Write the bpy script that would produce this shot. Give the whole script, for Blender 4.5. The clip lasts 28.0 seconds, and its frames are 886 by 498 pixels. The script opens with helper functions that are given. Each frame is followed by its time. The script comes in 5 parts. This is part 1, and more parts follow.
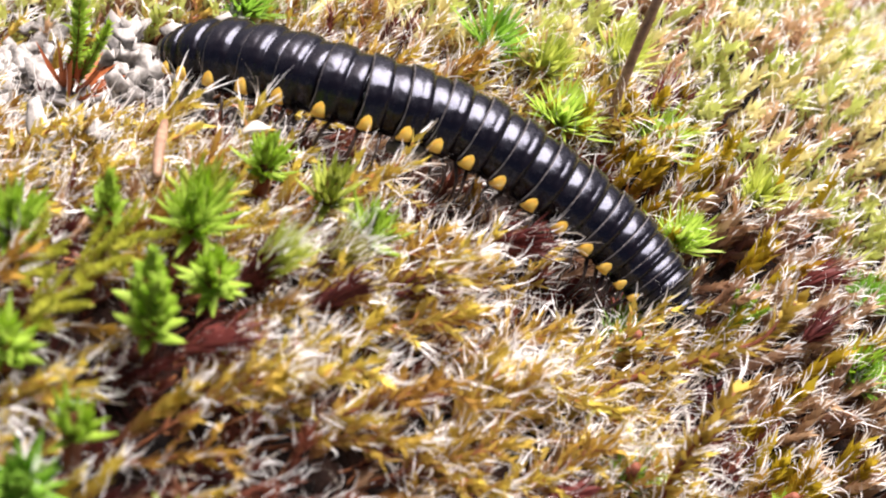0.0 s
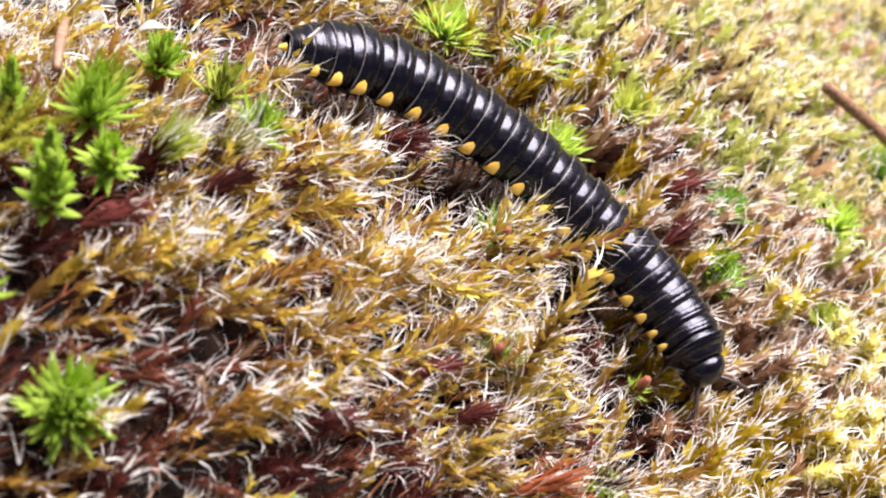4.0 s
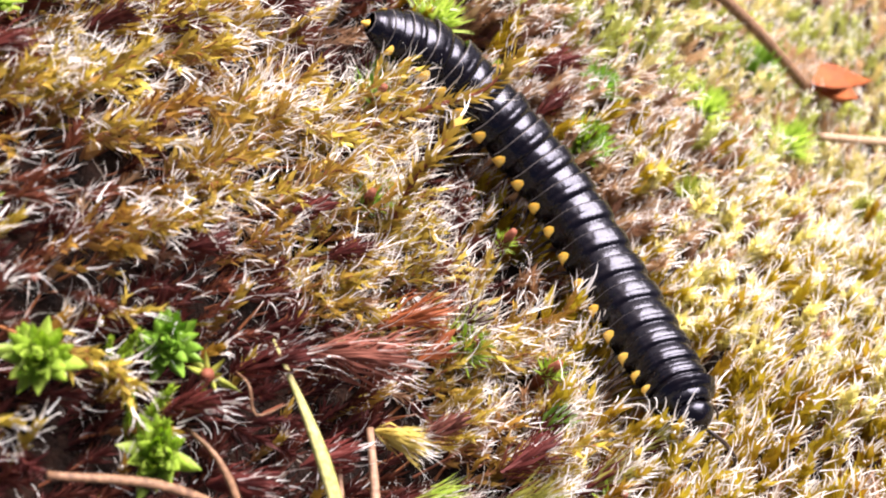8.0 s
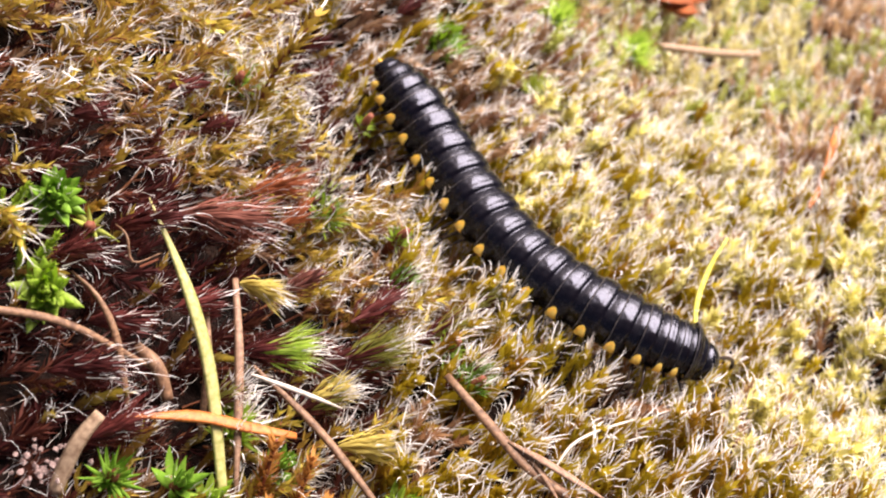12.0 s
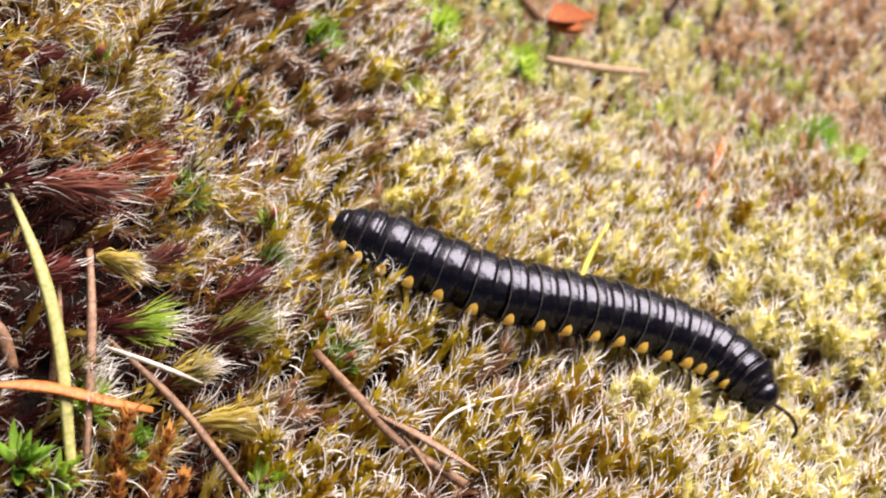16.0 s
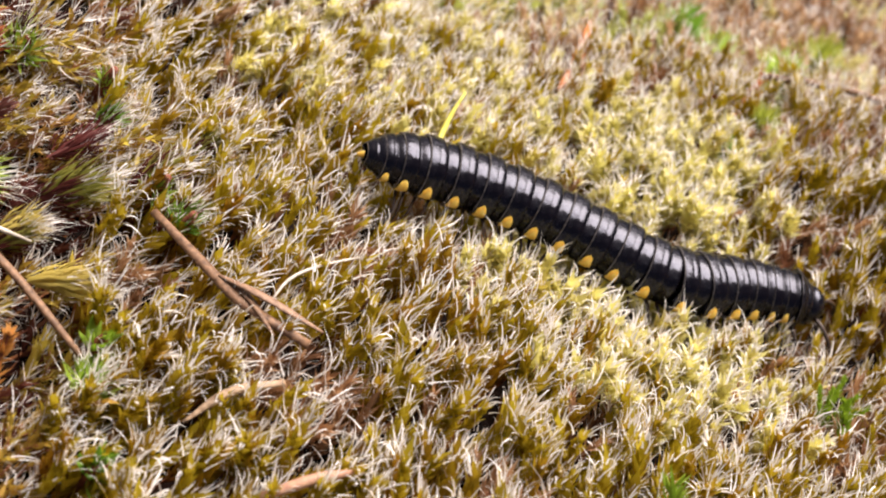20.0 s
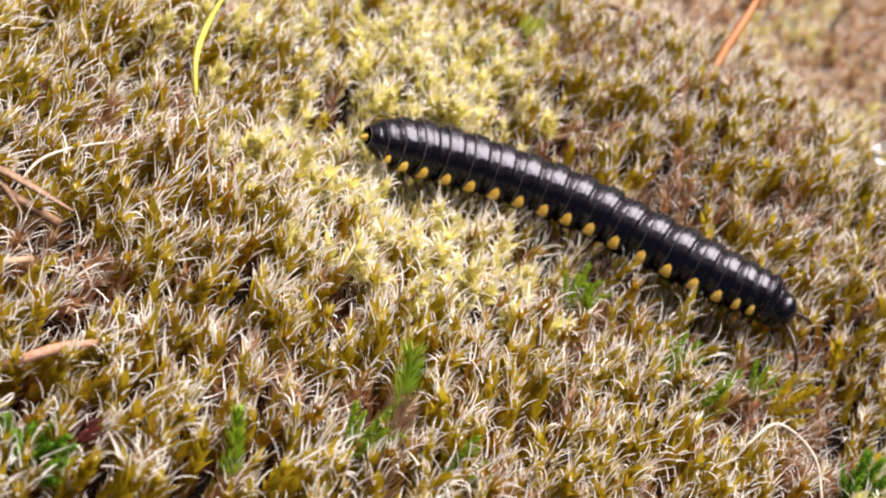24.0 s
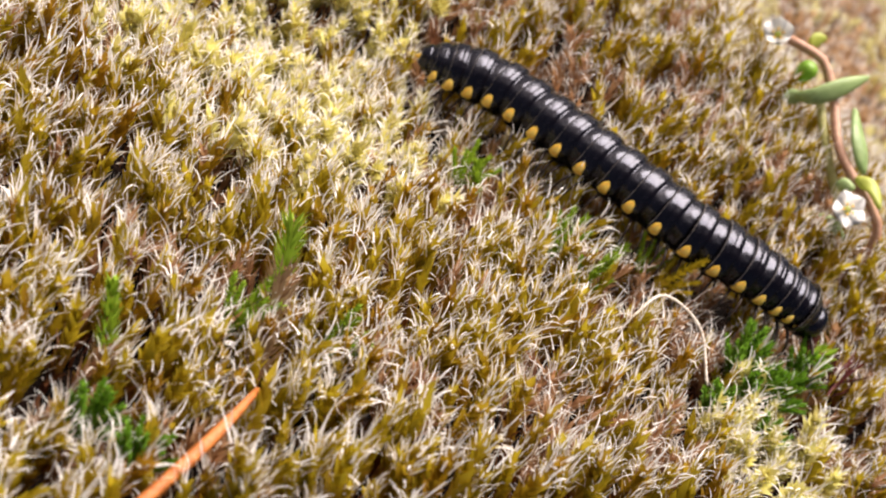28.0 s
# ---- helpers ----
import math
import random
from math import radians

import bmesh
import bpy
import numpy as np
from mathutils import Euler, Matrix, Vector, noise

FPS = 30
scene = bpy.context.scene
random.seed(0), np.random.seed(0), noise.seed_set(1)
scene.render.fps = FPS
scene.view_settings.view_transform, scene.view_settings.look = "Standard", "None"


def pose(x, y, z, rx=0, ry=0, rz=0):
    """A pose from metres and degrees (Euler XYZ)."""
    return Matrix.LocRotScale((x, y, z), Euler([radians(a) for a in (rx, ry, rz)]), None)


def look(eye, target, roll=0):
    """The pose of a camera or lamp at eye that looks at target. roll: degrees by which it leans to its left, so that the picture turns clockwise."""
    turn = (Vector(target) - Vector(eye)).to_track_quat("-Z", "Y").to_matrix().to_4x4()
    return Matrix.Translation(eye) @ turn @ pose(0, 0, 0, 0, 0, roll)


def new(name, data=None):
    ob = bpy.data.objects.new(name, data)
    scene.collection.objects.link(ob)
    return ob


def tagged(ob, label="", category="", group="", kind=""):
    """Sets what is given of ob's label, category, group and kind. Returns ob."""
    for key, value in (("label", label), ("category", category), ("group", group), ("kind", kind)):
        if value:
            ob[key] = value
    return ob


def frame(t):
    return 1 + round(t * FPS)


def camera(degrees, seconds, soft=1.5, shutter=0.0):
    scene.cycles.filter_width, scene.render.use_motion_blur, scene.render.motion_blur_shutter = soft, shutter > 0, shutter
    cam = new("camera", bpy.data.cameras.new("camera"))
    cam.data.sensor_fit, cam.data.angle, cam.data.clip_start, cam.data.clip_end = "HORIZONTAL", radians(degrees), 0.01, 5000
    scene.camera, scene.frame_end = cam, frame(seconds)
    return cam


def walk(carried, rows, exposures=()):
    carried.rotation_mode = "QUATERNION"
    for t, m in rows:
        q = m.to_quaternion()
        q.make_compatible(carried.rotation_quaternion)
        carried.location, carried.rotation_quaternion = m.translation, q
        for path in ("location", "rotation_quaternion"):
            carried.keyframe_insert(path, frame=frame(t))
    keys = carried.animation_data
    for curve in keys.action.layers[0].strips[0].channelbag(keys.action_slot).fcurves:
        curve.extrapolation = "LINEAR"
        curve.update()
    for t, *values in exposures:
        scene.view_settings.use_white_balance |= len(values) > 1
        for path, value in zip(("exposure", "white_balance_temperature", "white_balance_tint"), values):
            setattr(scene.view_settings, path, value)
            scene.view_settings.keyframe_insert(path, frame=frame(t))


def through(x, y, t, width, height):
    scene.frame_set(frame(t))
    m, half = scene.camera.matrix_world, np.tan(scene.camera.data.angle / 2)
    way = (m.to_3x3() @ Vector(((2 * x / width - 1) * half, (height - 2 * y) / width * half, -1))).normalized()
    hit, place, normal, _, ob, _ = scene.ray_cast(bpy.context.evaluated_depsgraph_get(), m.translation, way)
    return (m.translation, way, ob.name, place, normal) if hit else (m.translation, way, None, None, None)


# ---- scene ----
CM = 0.01  # the plan is drawn in centimetres
cam = camera(36.67, 28.0, soft=2.0)
cam.data.dof.use_dof = True
cam.data.dof.focus_distance = 9.7 * CM
cam.data.dof.aperture_fstop = 60.0

# seconds, eye and target in centimetres, roll
PATH = [
    (0, (-0.137, -5.768, 6.905), (-0.848, 1.199, -0.233), 12.81),
    (0.5, (-0.104, -5.832, 6.975), (-0.774, 1.137, -0.166), 13.24),
    (1, (-0.126, -5.857, 7.010), (-0.716, 1.088, -0.161), 14.05),
    (1.5, (-0.066, -5.888, 7.026), (-0.591, 1.055, -0.152), 14.47),
    (2, (0.057, -5.986, 6.970), (-0.432, 0.985, -0.183), 14.43),
    (2.5, (0.157, -6.082, 6.944), (-0.193, 0.845, -0.260), 15.27),
    (3, (0.202, -6.211, 6.979), (-0.026, 0.633, -0.308), 16.10),
    (3.5, (0.221, -6.321, 7.133), (0.041, 0.473, -0.203), 16.66),
    (4, (0.240, -6.432, 7.215), (0.223, 0.421, -0.067), 17.71),
    (4.5, (0.374, -6.525, 7.243), (0.406, 0.302, -0.063), 18.03),
    (6.5, (0.576, -6.706, 7.174), (0.819, 0.042, -0.202), 19.48),
    (7, (0.655, -6.747, 7.209), (1.042, 0.010, -0.152), 20.39),
    (7.5, (0.783, -6.965, 7.191), (1.280, -0.071, -0.036), 21.15),
    (8, (0.813, -7.230, 7.267), (1.427, -0.532, -0.133), 22.51),
    (8.5, (0.815, -7.397, 7.373), (1.530, -0.770, -0.081), 23.38),
    (9, (0.926, -7.584, 7.509), (1.609, -1.029, -0.012), 23.41),
    (9.5, (0.954, -7.731, 7.638), (1.822, -1.258, 0.066), 24.65),
    (10, (0.951, -7.763, 7.761), (1.982, -1.250, 0.243), 25.69),
    (10.5, (1.089, -7.934, 7.849), (2.151, -1.357, 0.391), 25.90),
    (11, (1.136, -8.067, 7.903), (2.360, -1.461, 0.496), 26.89),
    (11.5, (1.203, -8.279, 7.973), (2.554, -1.730, 0.537), 28.07),
    (12, (1.162, -8.324, 8.044), (2.647, -1.870, 0.551), 29.12),
    (12.5, (1.168, -8.359, 8.126), (2.673, -1.910, 0.633), 29.23),
    (14.5, (1.816, -8.911, 7.457), (3.171, -1.887, 0.470), 27.19),
    (15, (1.852, -8.846, 7.458), (3.283, -1.852, 0.456), 27.49),
    (15.5, (1.907, -8.786, 7.407), (3.477, -1.752, 0.475), 27.94),
    (16, (1.943, -8.766, 7.333), (3.686, -1.673, 0.503), 28.80),
    (16.5, (2.037, -8.778, 7.211), (3.894, -1.708, 0.387), 29.50),
    (17, (2.142, -8.831, 7.110), (4.101, -1.776, 0.299), 30.02),
    (17.5, (2.251, -8.889, 6.991), (4.308, -1.843, 0.200), 30.68),
    (18, (2.257, -8.919, 6.955), (4.489, -1.935, 0.155), 31.74),
    (18.5, (2.321, -8.931, 6.943), (4.642, -1.989, 0.130), 32.16),
    (19, (2.452, -8.981, 6.888), (4.844, -2.025, 0.113), 32.42),
    (19.5, (2.464, -8.977, 6.910), (5.008, -2.086, 0.125), 33.36),
    (20, (2.472, -8.912, 6.897), (5.124, -2.099, 0.074), 33.97),
    (20.5, (2.551, -8.918, 6.923), (5.234, -2.100, 0.118), 34.12),
    (22.5, (2.828, -9.300, 7.150), (6.078, -2.462, 0.617), 36.99),
    (23, (2.834, -9.387, 7.198), (6.386, -2.594, 0.776), 38.19),
    (23.5, (2.951, -9.506, 7.161), (6.677, -2.782, 0.766), 39.01),
    (24, (3.008, -9.512, 7.083), (6.916, -2.950, 0.628), 40.26),
    (24.5, (3.069, -9.550, 7.097), (7.004, -3.072, 0.574), 40.48),
    (25, (3.043, -9.599, 7.186), (7.202, -3.215, 0.709), 41.51),
    (25.5, (3.121, -9.634, 7.114), (7.434, -3.286, 0.703), 42.09),
    (26, (3.171, -9.615, 7.042), (7.546, -3.340, 0.601), 42.51),
    (26.5, (3.187, -9.592, 7.037), (7.625, -3.410, 0.549), 43.09),
    (27, (3.230, -9.577, 7.027), (7.733, -3.466, 0.518), 43.54),
    (27.5, (3.280, -9.591, 6.969), (7.863, -3.536, 0.462), 43.92),
    (28, (3.347, -9.679, 7.023), (7.956, -3.684, 0.480), 43.98),
]


def in_metres(p):
    return tuple(v * CM for v in p)


walk(cam, [(t, look(in_metres(eye), in_metres(target), roll)) for t, eye, target, roll in PATH],
     exposures=[(0, 1.36, 6500, 17), (10, 1.43, 6700, 21), (12, 1.18, 6850, 21), (15, 1.03, 6900, 19), (18, 0.78, 6950, 17), (28, 0.81, 7000, 16)])

# ---- daylight: a bright hazy sky ----
world = bpy.data.worlds.new("sky")
scene.world = world
world.use_nodes = True
wn = world.node_tree
sky = wn.nodes.new("ShaderNodeTexSky")
sky.sky_type = "NISHITA"
sky.sun_disc = False
sky.sun_elevation = radians(62)
sky.sun_rotation = radians(335)
sky.air_density = 0.7
sky.dust_density = 5.0
wn.nodes["Background"].inputs["Strength"].default_value = 0.04
wn.links.new(sky.outputs["Color"], wn.nodes["Background"].inputs["Color"])

sun_data = bpy.data.lights.new("sun", "SUN")
sun_data.energy = 5.0
sun_data.angle = radians(44)
sun_data.color = (1.0, 0.945, 0.895)
sun = new("sun", sun_data)
SUN_EL, SUN_AZ = radians(62), radians(65)
sun.matrix_world = look((0.5 * math.cos(SUN_EL) * math.cos(SUN_AZ), 0.5 * math.cos(SUN_EL) * math.sin(SUN_AZ), 0.5 * math.sin(SUN_EL)), (0, 0, 0))


# ---- materials ----
class Mat:
    """A small builder round one node material."""

    def __init__(self, name, rough=0.6, spec=0.4):
        self.m = bpy.data.materials.new(name)
        self.m.use_nodes = True
        self.t = self.m.node_tree
        self.b = self.t.nodes["Principled BSDF"]
        self.b.inputs["Roughness"].default_value = rough
        self.b.inputs["Specular IOR Level"].default_value = spec

    def node(self, kind, **values):
        n = self.t.nodes.new(kind)
        for k, v in values.items():
            n.inputs[k].default_value = v
        return n

    def link(self, a, b):
        self.t.links.new(a, b)

    def noise(self, scale, detail=3.0):
        c = self.node("ShaderNodeTexCoord")
        n = self.node("ShaderNodeTexNoise", Scale=scale, Detail=detail)
        self.link(c.outputs["Object"], n.inputs["Vector"])
        return n.outputs["Fac"]

    def ramp(self, fac, stops):
        r = self.t.nodes.new("ShaderNodeValToRGB")
        e = r.color_ramp.elements
        while len(e) < len(stops):
            e.new(0.5)
        for el, (p, c) in zip(e, stops):
            el.position = p
            el.color = (*c, 1)
        self.link(fac, r.inputs["Fac"])
        return r.outputs["Color"]

    def mix(self, fac, a, b, how="MIX"):
        n = self.t.nodes.new("ShaderNodeMix")
        n.data_type = "RGBA"
        n.blend_type = how
        for s, v in ((0, fac), (6, a), (7, b)):
            if isinstance(v, (int, float)):
                n.inputs[s].default_value = v
            elif isinstance(v, tuple):
                n.inputs[s].default_value = (*v, 1)
            else:
                self.link(v, n.inputs[s])
        return n.outputs[2]

    def attribute(self, name):
        a = self.t.nodes.new("ShaderNodeAttribute")
        a.attribute_name = name
        return a.outputs["Fac"]

    def island(self):
        return self.t.nodes.new("ShaderNodeNewGeometry").outputs["Random Per Island"]

    def each(self):
        return self.t.nodes.new("ShaderNodeObjectInfo").outputs["Random"]

    def colour(self, c):
        if isinstance(c, tuple):
            self.b.inputs["Base Color"].default_value = (*c, 1)
        else:
            self.link(c, self.b.inputs["Base Color"])
        self.c = c
        return self

    def bump(self, height, strength=0.3, distance=0.0002):
        n = self.node("ShaderNodeBump", Strength=strength, Distance=distance)
        self.link(height, n.inputs["Height"])
        self.link(n.outputs["Normal"], self.b.inputs["Normal"])
        return self

    def leafy(self, share=0.35):
        """Light passes through a thin leaf."""
        tr = self.t.nodes.new("ShaderNodeBsdfTranslucent")
        if isinstance(self.c, tuple):
            tr.inputs["Color"].default_value = (*self.c, 1)
        else:
            self.link(self.c, tr.inputs["Color"])
        mx = self.t.nodes.new("ShaderNodeMixShader")
        mx.inputs["Fac"].default_value = share
        self.link(self.b.outputs["BSDF"], mx.inputs[1])
        self.link(tr.outputs["BSDF"], mx.inputs[2])
        self.link(mx.outputs["Shader"], self.t.nodes["Material Output"].inputs["Surface"])
        return self


def moss_leaf(name, old, mid, fresh, span=(0.3, 0.68)):
    m = Mat(name, 0.55, 0.35)
    young = m.ramp(m.attribute("tone"), [(0.1, mid), (0.6, fresh), (1.0, tuple(min(1, v * 1.1) for v in fresh))])
    aged = m.mix(m.ramp(m.attribute("age"), [(span[0], (0, 0, 0)), (span[1], (1, 1, 1))]), old, young)
    shade = m.mix(1.0, aged, m.ramp(m.island(), [(0, (0.6, 0.55, 0.5)), (0.5, (0.95, 0.95, 0.95)), (1, (1.0, 1.0, 1.0))]), "MULTIPLY")
    m.colour(shade)
    return m.leafy(0.35).m


GOLD = moss_leaf("golden_moss", (0.22, 0.085, 0.05), (0.5, 0.29, 0.05), (0.66, 0.53, 0.085), (0.25, 0.85))
OLIVE = moss_leaf("olive_moss", (0.28, 0.095, 0.025), (0.5, 0.285, 0.02), (0.63, 0.5, 0.035))
PALE = moss_leaf("pale_moss", (0.3, 0.2, 0.06), (0.72, 0.62, 0.15), (0.88, 0.84, 0.34))
# far moss: lighter copies, the far bank's glare put into the leaf colours
FARPALE = moss_leaf("far_lit_straw_moss", (0.34, 0.24, 0.1), (0.72, 0.62, 0.24), (0.88, 0.84, 0.42))
FARPINK = moss_leaf("far_lit_pinkish_moss", (0.26, 0.13, 0.085), (0.54, 0.32, 0.18), (0.76, 0.55, 0.33))
WINE = moss_leaf("wine_red_moss", (0.03, 0.008, 0.009), (0.11, 0.026, 0.024), (0.26, 0.085, 0.05))
BROWN = moss_leaf("brown_moss", (0.13, 0.05, 0.035), (0.33, 0.15, 0.085), (0.54, 0.32, 0.17))
PINK = moss_leaf("pinkish_moss", (0.17, 0.075, 0.06), (0.4, 0.215, 0.14), (0.6, 0.41, 0.24))
# far green, lightened likewise for the bright distance
FARGREEN = moss_leaf("far_lit_green_moss", (0.24, 0.22, 0.06), (0.46, 0.52, 0.1), (0.66, 0.72, 0.22))
GREENMOSS = moss_leaf("green_moss", (0.1, 0.09, 0.03), (0.2, 0.36, 0.02), (0.36, 0.54, 0.05))

YGREEN = moss_leaf("yellow_green_moss", (0.12, 0.1, 0.03), (0.38, 0.4, 0.03), (0.56, 0.58, 0.08))
CLUB = moss_leaf("clubmoss_green", (0.05, 0.1, 0.01), (0.1, 0.28, 0.015), (0.22, 0.44, 0.04))

hair = Mat("silver_hair", 0.45, 0.5)
hair.colour(hair.ramp(hair.island(), [(0, (0.66, 0.57, 0.47)), (0.25, (0.86, 0.83, 0.79)), (1, (0.97, 0.97, 0.96))])).leafy(0.35)
HAIR = hair.m

stem_mat = Mat("moss_stem", 0.7)
stem_mat.colour(stem_mat.ramp(stem_mat.attribute("tone"), [(0, (0.2, 0.06, 0.03)), (1, (0.42, 0.17, 0.06))]))
STEM = stem_mat.m

soil = Mat("peat", 0.9, 0.2)
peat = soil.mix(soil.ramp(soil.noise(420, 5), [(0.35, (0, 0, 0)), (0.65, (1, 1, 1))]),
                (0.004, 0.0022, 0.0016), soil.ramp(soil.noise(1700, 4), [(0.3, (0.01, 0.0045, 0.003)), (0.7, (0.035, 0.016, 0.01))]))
mossy = soil.mix(soil.ramp(soil.noise(7, 6), [(0.38, (0, 0, 0)), (0.62, (1, 1, 1))]), soil.ramp(soil.noise(90, 8), [(0.35, (0.06, 0.03, 0.015)), (0.5, (0.22, 0.15, 0.03)), (0.65, (0.36, 0.3, 0.07))]),
                 soil.ramp(soil.noise(60, 8), [(0.35, (0.05, 0.05, 0.015)), (0.65, (0.17, 0.22, 0.04))]))
here = soil.node("ShaderNodeTexCoord")
reach = soil.t.nodes.new("ShaderNodeVectorMath")
reach.operation = "LENGTH"
soil.link(here.outputs["Object"], reach.inputs[0])
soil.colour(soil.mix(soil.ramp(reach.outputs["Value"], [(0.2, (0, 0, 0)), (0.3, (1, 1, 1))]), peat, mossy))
soil.bump(soil.noise(1400, 6), 0.8, 0.001)
SOIL = soil.m


def leaf_material(name, low, high, rough=0.42, through=0.35, spec=0.5):
    m = Mat(name, rough, spec)
    m.colour(m.mix(m.each(), m.ramp(m.noise(900, 3), [(0.3, low), (0.75, high)]), high))
    m.bump(m.noise(2600, 2), 0.25, 0.0001)
    return m.leafy(through).m


FRESH = leaf_material("fresh_green_leaf", (0.35, 0.53, 0.05), (0.55, 0.73, 0.13), 0.42, 0.58)
DEEP = leaf_material("deep_green_leaf", (0.15, 0.34, 0.03), (0.29, 0.52, 0.06))
SAGE = leaf_material("sage_green_leaf", (0.2, 0.33, 0.1), (0.36, 0.48, 0.2), 0.45, 0.2)
LIME = leaf_material("lime_leaf", (0.36, 0.44, 0.05), (0.56, 0.62, 0.13))
BRISTLE = leaf_material("dark_bristle_leaf", (0.1, 0.22, 0.025), (0.24, 0.38, 0.06))
KHAKI = leaf_material("khaki_leaf", (0.24, 0.25, 0.04), (0.42, 0.4, 0.09))
REDDEAD = leaf_material("red_brown_leaf", (0.035, 0.007, 0.008), (0.16, 0.035, 0.029), 0.5, 0.15, 0.3)
PINKDEAD = leaf_material("pinkish_dead_leaf", (0.1, 0.03, 0.028), (0.32, 0.12, 0.085), 0.5, 0.15, 0.3)
ORANGE = leaf_material("rust_orange_leaf", (0.18, 0.04, 0.018), (0.42, 0.13, 0.045), 0.5, 0.2, 0.25)
AMBER = leaf_material("amber_withered_leaf", (0.36, 0.14, 0.03), (0.56, 0.27, 0.07), 0.5, 0.3, 0.3)
TANLEAF = leaf_material("tan_withered_leaf", (0.24, 0.14, 0.08), (0.42, 0.29, 0.16), 0.5, 0.3, 0.3)
PLUME = leaf_material("pale_plume_leaf", (0.46, 0.34, 0.06), (0.7, 0.58, 0.16), 0.5, 0.35)
PETAL = leaf_material("white_petal", (0.86, 0.86, 0.82), (0.94, 0.94, 0.92), 0.5, 0.3)


def dry(name, low, high, rough=0.55, along=2500):
    m = Mat(name, rough, 0.35)
    m.colour(m.ramp(m.noise(along, 4), [(0.3, low), (0.7, high)]))
    m.bump(m.noise(along * 1.6, 3), 0.4, 0.0001)
    return m.m


STRAW = dry("brown_straw", (0.09, 0.045, 0.026), (0.3, 0.17, 0.095))
PALESTRAW = dry("pale_straw", (0.24, 0.15, 0.09), (0.48, 0.35, 0.23))
TAN = dry("tan_needle", (0.17, 0.095, 0.06), (0.36, 0.22, 0.14))
BLEACHED = dry("bleached_twig", (0.46, 0.4, 0.33), (0.72, 0.66, 0.58))
BLADE = dry("yellow_green_blade", (0.26, 0.28, 0.07), (0.52, 0.47, 0.2), 0.4)
LEMON = dry("lemon_blade", (0.55, 0.52, 0.06), (0.74, 0.7, 0.16), 0.4)
RUSTSTRAW = dry("orange_straw", (0.36, 0.1, 0.02), (0.6, 0.21, 0.05), 0.5)
PINKSTEM = dry("pink_stem", (0.4, 0.2, 0.14), (0.55, 0.34, 0.22), 0.45)
CRUMB = dry("pinkish_crumb", (0.16, 0.1, 0.09), (0.4, 0.3, 0.27), 0.85, 1800)
LICHEN = dry("grey_lichen", (0.1, 0.085, 0.075), (0.46, 0.44, 0.41), 0.85, 1500)

shell = Mat("black_cuticle", 0.2, 0.5)
shell.colour(shell.ramp(shell.noise(900, 4), [(0.3, (0.0012, 0.0008, 0.0014)), (0.8, (0.004, 0.0022, 0.003))]))
shell.link(shell.ramp(shell.noise(1300, 4), [(0.35, (0.19, 0.19, 0.19)), (0.7, (0.33, 0.33, 0.33))]), shell.b.inputs["Roughness"])
# the sky's blue in the highlights, put into the cuticle's specular tint
shell.b.inputs["Specular Tint"].default_value = (0.76, 0.8, 1.0, 1)
shell.bump(shell.mix(0.1, shell.noise(480, 2), shell.noise(2200, 2)), 0.42, 0.0005)
SHELL = shell.m
seam = Mat("grey_seam", 0.4, 0.5)
seam.colour(seam.ramp(seam.noise(3000, 2), [(0.3, (0.05, 0.045, 0.045)), (0.8, (0.22, 0.2, 0.2))]))
SEAM = seam.m
spot = Mat("yellow_keel", 0.32, 0.5)
spot.colour(spot.ramp(spot.noise(1600, 3), [(0.3, (0.9, 0.5, 0.05)), (0.7, (0.95, 0.72, 0.18))]))
SPOT = spot.m
limb = Mat("dark_limb", 0.35, 0.5)
limb.colour(limb.ramp(limb.noise(1500, 2), [(0.3, (0.014, 0.009, 0.008)), (0.8, (0.09, 0.055, 0.04))]))
LIMB = limb.m


# ---- mesh helpers ----
def link_mesh(name, verts, faces, mats, parent=None, label="", index=None, attrs=None, smooth=True):
    me = bpy.data.meshes.new(name)
    me.from_pydata([tuple(v) for v in verts], [], faces)
    for m in mats:
        me.materials.append(m)
    if index is not None:
        me.polygons.foreach_set("material_index", np.asarray(index, np.int32))
    me.polygons.foreach_set("use_smooth", np.full(len(me.polygons), smooth))
    me.update()
    ob = new(name, me)
    if parent is not None:
        ob.parent = parent
    if label:
        tagged(ob, label)
    return ob


def tri_mesh(name, v, f, index, mats, attrs):
    """One big mesh from arrays of corners and triangles."""
    me = bpy.data.meshes.new(name)
    me.vertices.add(len(v))
    me.vertices.foreach_set("co", np.asarray(v, np.float32).ravel())
    me.loops.add(len(f) * 3)
    me.loops.foreach_set("vertex_index", np.asarray(f, np.int32).ravel())
    me.polygons.add(len(f))
    me.polygons.foreach_set("loop_start", np.arange(0, len(f) * 3, 3, dtype=np.int32))
    for m in mats:
        me.materials.append(m)
    me.polygons.foreach_set("material_index", np.asarray(index, np.int32))
    for key, values in attrs.items():
        a = me.attributes.new(key, "FLOAT", "POINT")
        a.data.foreach_set("value", np.asarray(values, np.float32))
    me.update(calc_edges=True)
    return new(name, me)


